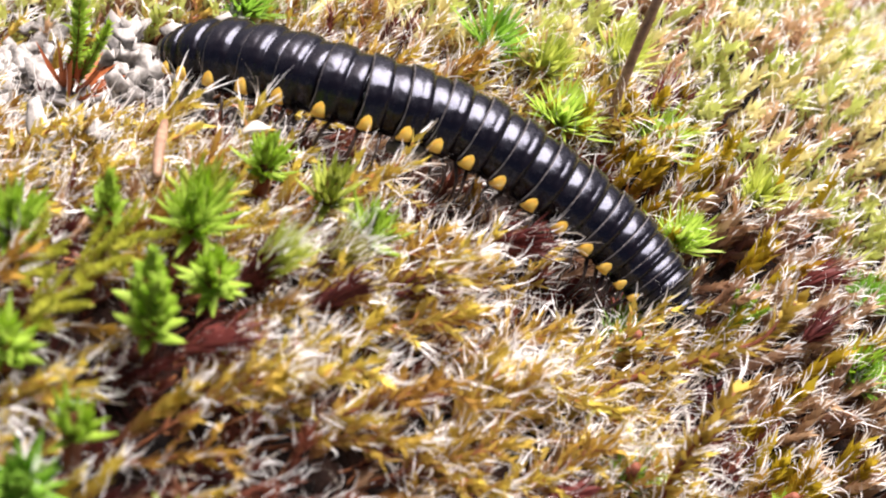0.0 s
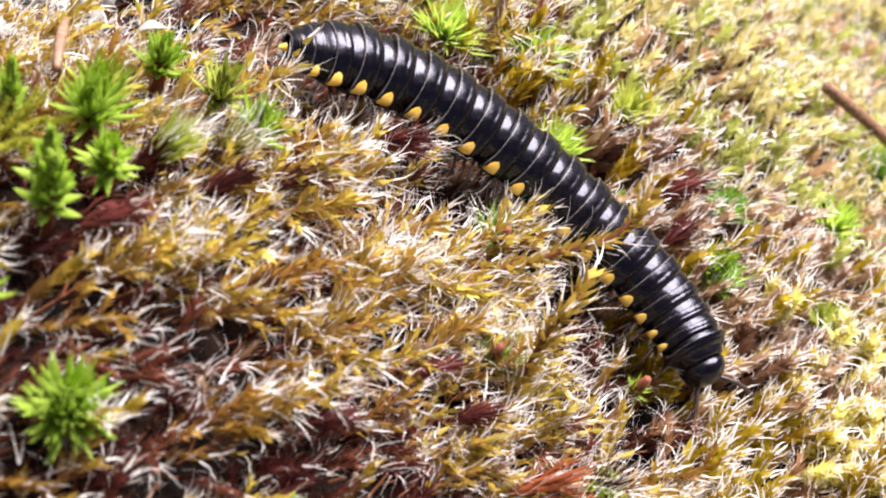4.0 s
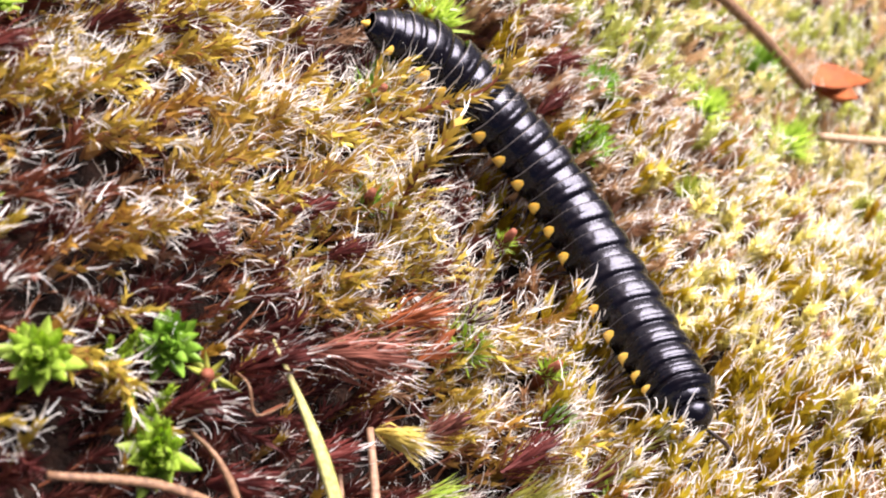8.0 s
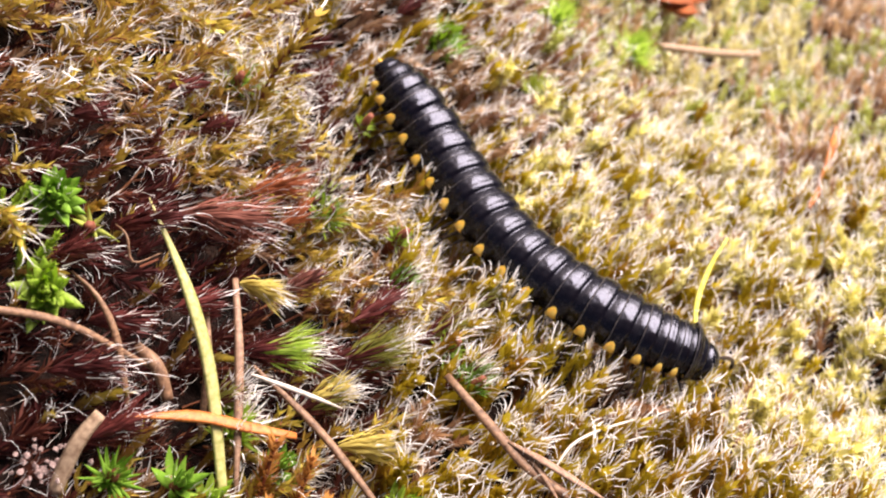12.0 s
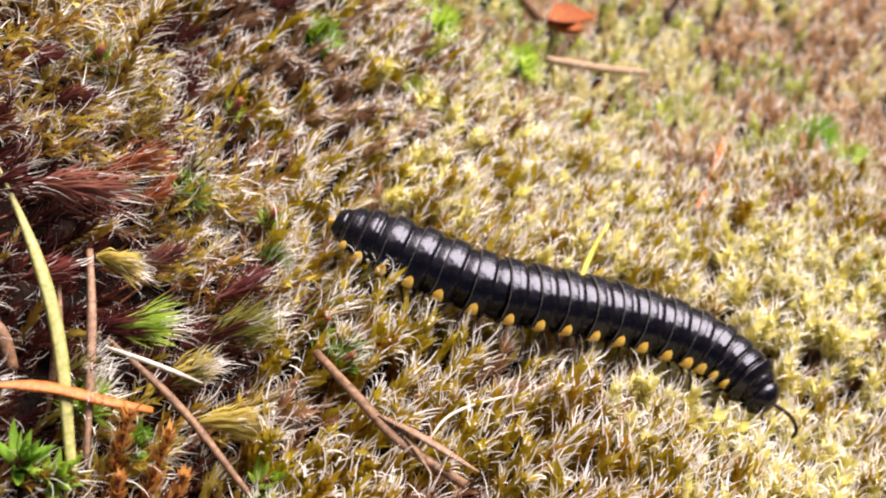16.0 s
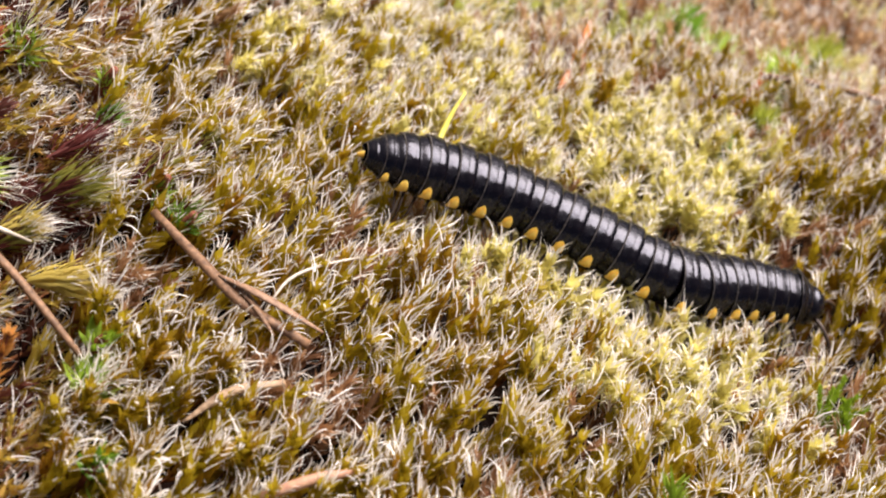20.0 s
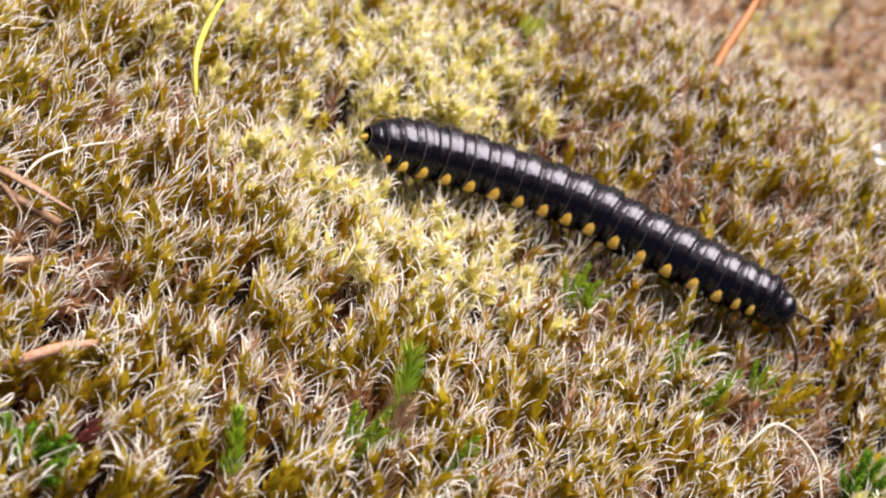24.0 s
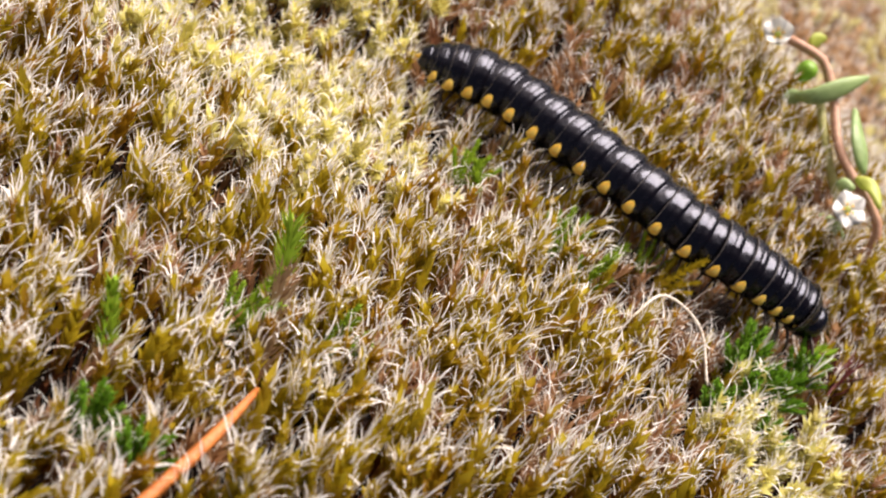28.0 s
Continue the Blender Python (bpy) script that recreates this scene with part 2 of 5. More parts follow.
def smooth_line(points, n):
    """n points on a smooth curve through the given ones, evenly spaced."""
    p = np.asarray(points, float)
    if len(p) < 3:
        return p[0] + (p[-1] - p[0]) * np.linspace(0, 1, n)[:, None]
    q = np.vstack([2 * p[0] - p[1], p, 2 * p[-1] - p[-2]])
    fine = []
    for i in range(1, len(q) - 2):
        for u in np.linspace(0, 1, 16, endpoint=False):
            a, b, c, d = q[i - 1 : i + 3]
            fine.append(0.5 * (2 * b + (c - a) * u + (2 * a - 5 * b + 4 * c - d) * u * u + (3 * b - a - 3 * c + d) * u**3))
    fine = np.array(fine + [p[-1]])
    s = np.r_[0, np.cumsum(np.linalg.norm(np.diff(fine, axis=0), axis=1))]
    u = np.linspace(0, s[-1], n)
    return np.stack([np.interp(u, s, fine[:, k]) for k in range(3)], 1)


def sweep(points, widths, thick, sides=6, up=(0, 0, 1)):
    """A closed rod or strap along points: half widths and half thicknesses, one for each point."""
    p = np.asarray(points, float)
    n = len(p)
    tang = np.gradient(p, axis=0)
    tang /= np.linalg.norm(tang, axis=1)[:, None] + 1e-12
    side = np.cross(tang, up)
    side /= np.linalg.norm(side, axis=1)[:, None] + 1e-9
    top = np.cross(side, tang)
    a = np.linspace(0, 2 * np.pi, sides, endpoint=False)
    w = np.broadcast_to(widths, n)[:, None, None]
    h = np.broadcast_to(thick, n)[:, None, None]
    ring = p[:, None] + side[:, None] * np.cos(a)[None, :, None] * w + top[:, None] * np.sin(a)[None, :, None] * h
    v = ring.reshape(-1, 3)
    f = [(i * sides + j, i * sides + (j + 1) % sides, (i + 1) * sides + (j + 1) % sides, (i + 1) * sides + j)
         for i in range(n - 1) for j in range(sides)]
    f += [tuple(range(sides))[::-1], tuple((n - 1) * sides + j for j in range(sides))]
    return v, f


# ---- the ground: a mossy bank ----
SWELL = [
    (0.1, -0.49, -1.04, -0.38, 0.66, -0.52, 0.28),
    (0.62, 0.96, -0.49, 0.3, -0.6, 0.91, 0.32),
    (-0.52, 0.72, -0.27, -0.47, 0.26, 0.82, -0.17),
    (-0.11, 0.46, 0.97, -0.71, -0.26, -0.14, -0.16),
    (0, 0.02, -0.07, -0.49, -0.16, -0, -0.01),
]


def ground_height(x, y):
    """The height in centimetres of the top of the moss."""
    x, y = np.asarray(x, float), np.asarray(y, float)
    far = np.exp(-((np.maximum(np.hypot(x - 5, y) - 13, 0)) / 10) ** 2)
    z = -0.011 - 0.049 * x - 0.144 * y
    for j, row in enumerate(SWELL):
        for i, c in enumerate(row):
            z = z + c * np.exp(-((x + 5 - 3.3 * i) ** 2 + (y + 5.5 - 3.3 * j) ** 2) / 8.41)
    return z * far - 1.5 * (1 - far)


def gh(x, y):
    return float(ground_height(x, y))


SOIL_DEPTH = 0.42


def build_ground():
    near_x = np.arange(-11, 24.01, 0.2)
    near_y = np.arange(-12, 16.01, 0.2)
    out = np.array([2, 6, 15, 40, 120, 400, 1500, 6000, 30000.0])
    xs = np.r_[near_x[0] - out[::-1], near_x, near_x[-1] + out]
    ys = np.r_[near_y[0] - out[::-1], near_y, near_y[-1] + out]
    gx, gy = np.meshgrid(xs, ys)
    rough = np.random.default_rng(3).normal(0, 0.05, gx.shape)
    gz = ground_height(gx, gy) - SOIL_DEPTH + rough
    v = np.stack([gx, gy, gz], -1).reshape(-1, 3) * CM
    nx, ny = len(xs), len(ys)
    i, j = np.meshgrid(np.arange(nx - 1), np.arange(ny - 1))
    a = (j * nx + i).ravel()
    f = np.concatenate([np.stack([a, a + 1, a + nx + 1], 1), np.stack([a, a + nx + 1, a + nx], 1)])
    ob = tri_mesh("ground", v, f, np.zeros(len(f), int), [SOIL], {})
    ob.data.polygons.foreach_set("use_smooth", np.full(len(f), True))
    return tagged(ob, "dark peaty soil bank under the moss", "ground", kind="structure")


build_ground()


# ---- the moss carpet ----
def wisp(rng, t, way, side, length, half, wave, turn=None):
    """A wavy silver hair point from t along way, curling towards turn: corners and triangles."""
    curl = rng.normal(0, 1, 3) * wave
    if turn is not None:
        curl = curl * 0.7 + turn * wave * 0.9
    e1 = t + (way + curl * 0.15) * length * 0.4
    e2 = e1 + (way * 0.9 + curl * 0.8) * length * 0.35
    e3 = e2 + (way * 0.6 + curl * 1.7) * length * 0.3
    v = [t + side * half * 1.7, t - side * half * 1.7, e1 + side * half, e1 - side * half, e2 + side * half * 0.65, e2 - side * half * 0.65, e3]
    return v, [(0, 1, 3), (0, 3, 2), (2, 3, 5), (2, 5, 4), (4, 5, 6)]


def shoot(rng, length, leaves, leaf_len, leaf_w, awn, spread, bend, awn_w=0.006, start=0.2, hairy=0.3, tip_hairs=0, twigs=0, twig_len=0.24, wave=0.6):
    """One moss shoot along z: a thin bent stem, side twigs, keeled leaves pressed to them and curling silver hair points."""
    v, f, m, age = [], [], [], []

    def stem(a, b, r, u0, u1):
        i = len(v)
        for k, c in enumerate((a, b)):
            for j in range(3):
                v.append(c + r * (1 - 0.45 * k) * np.array([math.cos(j * 2.094), math.sin(j * 2.094), 0]))
                age.append((u0, u1)[k])
        for j in range(3):
            p, q = i + j, i + (j + 1) % 3
            f.extend([(p, q, q + 3), (p, q + 3, p + 3)])
            m.extend([0, 0])

    def add_wisp(t, way, side, ln, turn):
        i = len(v)
        a, b = wisp(rng, t, way, side, ln, awn_w, wave, turn)
        v.extend(a)
        f.extend([(i + p, i + q, i + r) for p, q, r in b])
        m.extend([2] * 5)
        age.extend([1] * 7)

    def add_leaf(b, axis, out, open_, ll, w, at, hair):
        way = out * math.sin(open_) + axis * math.cos(open_)
        side = np.cross(axis, out)
        i = len(v)
        tip = b + way * ll + axis * ll * 0.1 + out * ll * 0.08
        v.extend([b, b + way * ll * 0.42 + side * w - out * 0.012, b + way * ll * 0.42 - side * w - out * 0.012, tip])
        f.extend([(i, i + 1, i + 3), (i, i + 3, i + 2)])
        m.extend([1, 1])
        age.extend([at] * 4)
        if awn > 0 and rng.random() < hair:
            add_wisp(tip - way * ll * 0.1, way, side, awn * rng.uniform(0.5, 1.3), out)

    def ring_way(axis, a):
        e = np.cross(axis, (0.31, 0.9, 0.1))
        e /= np.linalg.norm(e)
        return e * math.cos(a) + np.cross(axis, e) * math.sin(a)

    def centre(u):
        return np.array([bend * u * u * length, 0, u * length])

    def along(u):
        d = np.array([2 * bend * u, 0, 1.0])
        return d / np.linalg.norm(d)

    for k in range(3):
        stem(centre(k / 3), centre((k + 1) / 3), 0.016 * (1 - 0.2 * k), k / 3, (k + 1) / 3)
    for n in range(leaves):
        u = start + (1 - start) * ((n + rng.uniform(0, 0.8)) / leaves) ** 0.75
        tip = max(0.0, (u - 0.75) / 0.25)
        add_leaf(centre(u), along(u), ring_way(along(u), n * 2.4 + rng.normal(0, 0.3)), spread * (1 - 0.6 * tip) * rng.uniform(0.7, 1.25),
                 leaf_len * rng.uniform(0.75, 1.2), leaf_w, u, hairy if u > 0.4 else hairy * 0.4)
    for k in range(twigs):
        u = 0.22 + 0.7 * (k + rng.uniform(0, 0.7)) / twigs
        axis, out = along(u), ring_way(along(u), k * 2.4 + rng.normal(0, 0.5))
        open_ = rng.uniform(0.5, 0.85)
        d = out * math.sin(open_) + axis * math.cos(open_)
        ln = twig_len * rng.uniform(0.6, 1.2) * (1 - 0.35 * u)
        stem(centre(u), centre(u) + d * ln, 0.011, u, u)
        for n in range(6):
            w = 0.15 + 0.85 * n / 5
            add_leaf(centre(u) + d * ln * w, d, ring_way(d, n * 2.4 + rng.normal(0, 0.3)), 0.42 * rng.uniform(0.7, 1.2), leaf_len * 0.85 * rng.uniform(0.8, 1.15), leaf_w, 0.35 + 0.3 * u + 0.35 * w, hairy)
        for n in range(2):
            o = ring_way(d, n * 2.1 + rng.normal(0, 0.4))
            way = d + o * rng.uniform(0.1, 0.5)
            add_wisp(centre(u) + d * (ln + leaf_len * 0.6), way / np.linalg.norm(way), np.cross(d, o), awn * rng.uniform(0.7, 1.4), o)
    for n in range(tip_hairs):
        out = ring_way(along(1), n * 2.4 + rng.normal(0, 0.4))
        open_ = rng.uniform(0.05, 0.65)
        way = out * math.sin(open_) + along(1) * math.cos(open_)
        add_wisp(centre(rng.uniform(0.88, 1.0)) + way * leaf_len * rng.uniform(0.55, 0.95), way, np.cross(along(1), out), awn * rng.uniform(0.7, 1.6), out)
    return np.array(v), np.array(f), np.array(m), np.array(age)


def carpet(name, label, leaf_mat, kinds, xy, azimuth, tilt, size, tone, sink, rng, hair_mat=None):
    """Many moss shoots as one mass of stuff."""
    which = rng.integers(0, len(kinds), len(xy))
    vv, ff, mm, aa, tt, base = [], [], [], [], [], 0
    for k, (v, f, m, age) in enumerate(kinds):
        sel = np.where(which == k)[0]
        if not len(sel):
            continue
        spin = rng.uniform(0, 2 * np.pi, len(sel))
        c, s = np.cos(spin), np.sin(spin)
        x = v[:, 0][None] * c[:, None] - v[:, 1][None] * s[:, None]
        y = v[:, 0][None] * s[:, None] + v[:, 1][None] * c[:, None]
        z = np.repeat(v[:, 2][None], len(sel), 0)
        ct, st = np.cos(tilt[sel])[:, None], np.sin(tilt[sel])[:, None]
        x, z = x * ct + z * st, -x * st + z * ct
        ca, sa = np.cos(azimuth[sel])[:, None], np.sin(azimuth[sel])[:, None]
        x, y = x * ca - y * sa, x * sa + y * ca
        g = size[sel][:, None]
        px, py = xy[sel, 0][:, None], xy[sel, 1][:, None]
        pz = ground_height(xy[sel, 0], xy[sel, 1])[:, None] - sink[sel][:, None]
        w = np.stack([x * g + px, y * g + py, z * g + pz], -1)
        vv.append(w.reshape(-1, 3))
        ff.append((f[None] + (np.arange(len(sel)) * len(v))[:, None, None] + base).reshape(-1, 3))
        mm.append(np.tile(m, len(sel)))
        aa.append(np.tile(age, len(sel)))
        tt.append(np.repeat(tone[sel], len(v)))
        base += len(sel) * len(v)
    ob = tri_mesh(name, np.concatenate(vv) * CM, np.concatenate(ff), np.concatenate(mm),
                  [STEM, leaf_mat, hair_mat or HAIR], {"age": np.concatenate(aa), "tone": np.concatenate(tt)})
    return tagged(ob, label, "moss", kind="stuff")


def jittered(rng, x0, x1, y0, y1, step):
    gx, gy = np.meshgrid(np.arange(x0, x1, step), np.arange(y0, y1, step))
    p = np.stack([gx.ravel(), gy.ravel()], 1)
    return p + rng.uniform(-0.5, 0.5, p.shape) * step


def patchy(xy, size, seed):
    """A smooth random field from 0 to 1 over the plan."""
    r = np.random.default_rng(seed)
    z = np.zeros(len(xy))
    for k in range(6):
        a, ph = r.uniform(0, 2 * np.pi), r.uniform(0, 2 * np.pi)
        fr = 2 * np.pi / size * r.uniform(0.6, 1.6)
        z += np.sin(fr * (xy[:, 0] * math.cos(a) + xy[:, 1] * math.sin(a)) + ph)
    return 1 / (1 + np.exp(-z))


def from_line(xy, line):
    """The distance from a broken line."""
    d = np.full(len(xy), 99.0)
    for a, b in zip(np.array(line[:-1]), np.array(line[1:])):
        u = np.clip(((xy - a) @ (b - a)) / ((b - a) @ (b - a)), 0, 1)
        d = np.minimum(d, np.hypot(*(xy - a - u[:, None] * (b - a)).T))
    return d


def bright_band(xy):
    """The pale cushions: a belt that crosses the bank."""
    return from_line(xy, [(7.9, 0.2), (7.6, 0.65), (7.2, 0.4), (7.35, -0.5), (6.9, -1.5), (6.25, -1.8), (6.7, -2.3), (7.7, -2.2)])


TRAIL = [(-3.05, 1.1), (-1.6, 1.0), (-0.3, 1.05), (1.0, 0.95), (1.7, 0.7), (2.3, 0.3), (2.8, -0.2), (3.3, -0.8), (4.0, -1.25), (5.0, -1.2),
         (6.2, -1.15), (7.2, -1.35), (8.3, -1.3), (9.2, -1.7), (10.0, -2.5), (11.8, -3.55)]


def trodden(xy):
    """How near the trail is: 1 on it, 0 away from it."""
    d = from_line(xy, TRAIL)
    return np.exp(-((d / 0.5) ** 2))


def furrow(xy):
    """A shallow furrow along the trail's lower side on the open bank, sunk to darken it like the body's shade."""
    d = from_line(xy + np.array([0.12, 0.48]), TRAIL)
    return np.exp(-((d / 0.3) ** 2)) * ((xy[:, 0] > 3.4) & (xy[:, 0] < 7.6))


def in_sight(xy):
    """The stretch of the bank that the walk passes over."""
    x, y = xy[:, 0], xy[:, 1]
    low = np.interp(x, [-6, -2.5, 1, 5, 9, 14], [-1.5, -3.6, -5.0, -6.9, -6.0, -4.5])
    high = np.interp(x, [-6, -2, 2, 8, 16, 21], [3.5, 5.0, 9.5, 11.0, 11.5, 11.5])
    return (y > low) & (y < high) & (x > -6.5)


def build_moss():
    rng = np.random.default_rng(11)
    long_kinds = [shoot(rng, 0.95, 26, 0.125, 0.023, 0.13, 0.46, rng.uniform(-0.22, 0.22), 0.0041, hairy=0.22, tip_hairs=7, twigs=8, wave=0.5) for _ in range(9)]
    short_kinds = [shoot(rng, 0.66, 28, 0.155, 0.035, 0.1, 0.37, rng.uniform(-0.14, 0.2), 0.005, 0.25, 0.14, 8, wave=0.36) for _ in range(9)]
    dead_kinds = [shoot(rng, 0.55, 26, 0.15, 0.019, 0.11, 0.5, rng.uniform(-0.25, 0.3), 0.0036, 0.2, 0.16, 6, wave=0.8) for _ in range(6)]
    bare_kinds = [shoot(rng, 0.5, 30, 0.17, 0.013, 0.13, 0.5, rng.uniform(-0.25, 0.3), 0.0024, 0.2, 0.05, 1, 1, wave=0.9) for _ in range(6)]
    star_kinds = [shoot(rng, 0.5, 30, 0.13, 0.041, 0.09, 0.75, rng.uniform(-0.1, 0.2), 0.006, 0.42, 0.24, 8, wave=0.7) for _ in range(7)]
    far_kinds = [shoot(rng, 0.52, 14, 0.14, 0.036, 0.08, 0.55, rng.uniform(-0.2, 0.3), 0.007, 0.25, 0.12, 4) for _ in range(5)]

    xy = jittered(rng, -6.5, 21, -7, 11.5, 0.138)
    xy = xy[in_sight(xy)]
    far = xy[:, 1] > np.interp(xy[:, 0], [-6, 0, 4, 9, 15, 21], [2.2, 2.6, 2.4, 2.6, 1.0, 0.0])
    thin = rng.random(len(xy)) < np.where(far, 0.68, 1.0)
    xy, far = xy[thin], far[thin]
    edge = np.interp(xy[:, 1], [-5, -2.5, -1, 0.3, 1.2, 3], [2.9, 2.8, 2.3, 1.7, 0.4, -0.5]) + 0.5 * (patchy(xy, 2.0, 5) - 0.5)
    left = (xy[:, 0] < edge) & ~far
    dice = rng.random(len(xy))
    band = bright_band(xy)
    glade = ((xy[:, 0] - 5.0) / 2.0) ** 2 + ((xy[:, 1] - 0.9) / 1.5) ** 2 < 0.7 + 0.6 * patchy(xy, 1.0, 9)
    crown = ((xy[:, 0] - 7.6) / 0.85) ** 2 + ((xy[:, 1] - 0.4) / 0.6) ** 2 < 0.6 + 0.8 * patchy(xy, 0.7, 19)
    pale = ~left & ~far & (crown | ((band < 0.5) & (patchy(xy, 0.5, 8) > 0.3)) | ((band < 1.1) & (patchy(xy, 0.5, 18) > 0.7)) | (glade & (dice < 0.42)))
    pink = ~left & ~far & ~pale & (((xy[:, 0] - 2.6) / 1.9) ** 2 + ((xy[:, 1] - 1.7) / 1.3) ** 2 < 1) & (dice < 0.75)
    rest = ~left & ~pale & ~pink & ~far
    red = patchy(xy, 1.6, 21) > np.where(left, 0.75, np.where(xy[:, 0] > 8, 0.72, 0.85))
    # extra brown moss below the trail: the millipede's soft shade put into the colour
    flank = from_line(xy + np.array([0.12, 0.5]), TRAIL) < 0.3
    red |= flank & (xy[:, 0] > 3.5) & (rng.random(len(xy)) < 0.4)
    # wine-red moss here also paints the shaded dip under the body
    under = from_line(xy + np.array([0.1, 0.5]), TRAIL) < 0.32
    red |= left & under & (rng.random(len(xy)) < 0.6)
    hollow = patchy(xy, 0.55, 77) < 0.2
    cushion = np.hypot(xy[:, 0] - 11.1, (xy[:, 1] + 4.8) * 1.3) < 0.75
    pale |= cushion & (dice < 0.8)
    rest &= ~pale

    def within(cx, cy, rx, ry):
        return ((xy[:, 0] - cx) / rx) ** 2 + ((xy[:, 1] - cy) / ry) ** 2 < 0.75 + 0.5 * patchy(xy, 0.8, 61)

    bare = left & (within(0.55, -3.0, 1.7, 0.9) | within(-0.2, -3.7, 1.2, 0.8) | within(-2.5, -1.8, 0.5, 0.7) | within(-1.9, -2.9, 0.7, 0.5) | within(-0.6, -3.05, 0.5, 0.35) | within(-3.9, 1.4, 1.0, 0.8) | within(0.3, 0.5, 1.2, 0.25))
    left &= ~bare

    def lay(name, label, mat, kinds, sel, az, tilt, dt, size, tone, sink, swing=0.5, press=0.13, reach=0.0):
        p = xy[sel]
        turn = rng.normal(np.radians(az + np.clip((p[:, 0] - 3.2) * 20, 0, 74)), swing, len(p))
        if reach:
            way = np.stack([np.cos(turn), np.sin(turn)], 1)
            near = np.max([trodden(p + way * reach * u) for u in (0, 0.25, 0.5, 0.75, 1.0)], 0)
            keep = near < 0.5
            p, turn = p[keep], turn[keep]
        n = len(p)
        carpet(name, label, mat, kinds, p, turn, np.clip(rng.normal(tilt, dt, n), 0.05, 1.5),
               size * rng.uniform(0.75, 1.2, n), np.clip(tone + rng.normal(0, 0.25, n), 0, 1), rng.normal(sink, 0.05, n) + press * trodden(p) + 0.13 * furrow(p), rng)

    lay("moss_carpet", "golden brown moss lying over with silver hair points", GOLD, long_kinds, left & ~red & ~hollow & (dice < np.where(xy[:, 1] < -1.4, 0.47, 0.6)), 36, 1.15, 0.13, 0.88, 0.5, 0.4, 0.4, 0.2, 0.8)
    lay("moss_carpet", "short golden moss between longer shoots", GOLD, short_kinds, left & ~red & ~hollow & (dice >= 0.62) & (dice < 0.75), 36, 0.9, 0.25, 0.9, 0.45, 0.44, 0.5, 0.2)
    lay("moss_carpet", "rusty red-brown moss between golden shoots and as painted shade below the trail", WINE, dead_kinds, left & (red | hollow), 34, 1.0, 0.3, 0.8, 0.45, 0.46, 0.6, 0.2)
    lay("moss_carpet", "pinkish brown older moss under the golden shoots", PINK, dead_kinds, left & ~red & ~hollow & (dice > 0.75), 34, 1.0, 0.3, 0.8, 0.45, 0.46, 0.6, 0.2)
    lay("moss_carpet", "wine-red bristly moss in the hollows", WINE, bare_kinds, bare & (dice < 0.7), 34, 1.0, 0.3, 0.9, 0.1, 0.52)
    lay("moss_carpet", "scattered golden moss in the hollows", GOLD, short_kinds, bare & (dice > 0.88), 34, 0.9, 0.3, 0.8, 0.4, 0.47)
    lay("moss_carpet", "olive and gold moss with silver hair points", OLIVE, short_kinds, rest & ~red & (dice < 0.97), 38, 0.38, 0.17, 1.05, 0.55, 0.55, 0.4, 0.32)
    lay("moss_carpet", "brown tips of moss among olive shoots and as painted shade below the trail", BROWN, dead_kinds, rest & red, 38, 0.42, 0.2, 1.0, 0.8, 0.52, 0.4, 0.32)
    lay("moss_carpet", "pinkish brown moss beside the trail", PINK, short_kinds, pink, 30, 0.8, 0.3, 0.95, 0.5, 0.5)
    lay("moss_carpet", "pale yellow-green moss cushions with starry tips", PALE, star_kinds, pale, 40, 0.3, 0.2, 1.0, 0.75, 0.35, 0.5, 0.3)
    tone = patchy(xy, 2.6, 31)
    wide_ = np.where(xy[:, 0] > 6.5, 0.55, 0.28)
    verdant = far & (patchy(xy, 1.5, 91) > 0.62) & (xy[:, 0] < 9)
    far &= ~verdant
    lay("moss_carpet", "yellow-green moss farther along the bank, lightened as if brightly lit", FARGREEN, far_kinds, verdant, 40, 0.5, 0.3, 1.0, 0.6, 0.46)
    lay("moss_carpet", "pale straw-yellow moss farther along the bank, lightened as if brightly lit", FARPALE, far_kinds, far & (tone > wide_) & ~red, 40, 0.5, 0.3, 1.0, 0.6, 0.46)
    lay("moss_carpet", "pinkish brown moss farther along the bank, lightened as if brightly lit", FARPINK, far_kinds, far & ((tone <= wide_) | red), 40, 0.6, 0.3, 1.0, 0.55, 0.46)


build_moss()


# ---- the millipede ----
RING_SIZE = [0.55, 0.8] + [1.0] * 11 + [0.85, 0.7, 0.52, 0.46, 0.46]  # from tail to neck
TAIL, HEAD = 0.5, 0.62
RING_WIDE = [0.74, 0.9, 0.97] + [1.0] * 10 + [0.98, 0.95, 0.91, 0.86, 0.78]
BODY_LENGTH = 4.32
UNIT = BODY_LENGTH / (TAIL + HEAD + sum(RING_SIZE))
GIRTH = 0.278


def flank(a, u):
    """The outline of a ring across the body at the angle a: a dome with a blunt keel along each side of the rear band."""
    y, z = math.cos(a), math.sin(a)
    y, z = math.copysign(abs(y) ** 0.88, y), math.copysign(abs(z) ** 0.88, z)
    band = min(1.0, max(0.0, (0.14 - u) / 0.12))
    keel = 0.13 * band * math.exp(-(((z + 0.06) / 0.27) ** 2))
    return y * (1 + keel), z * (0.9 if z > 0 else 0.78), keel


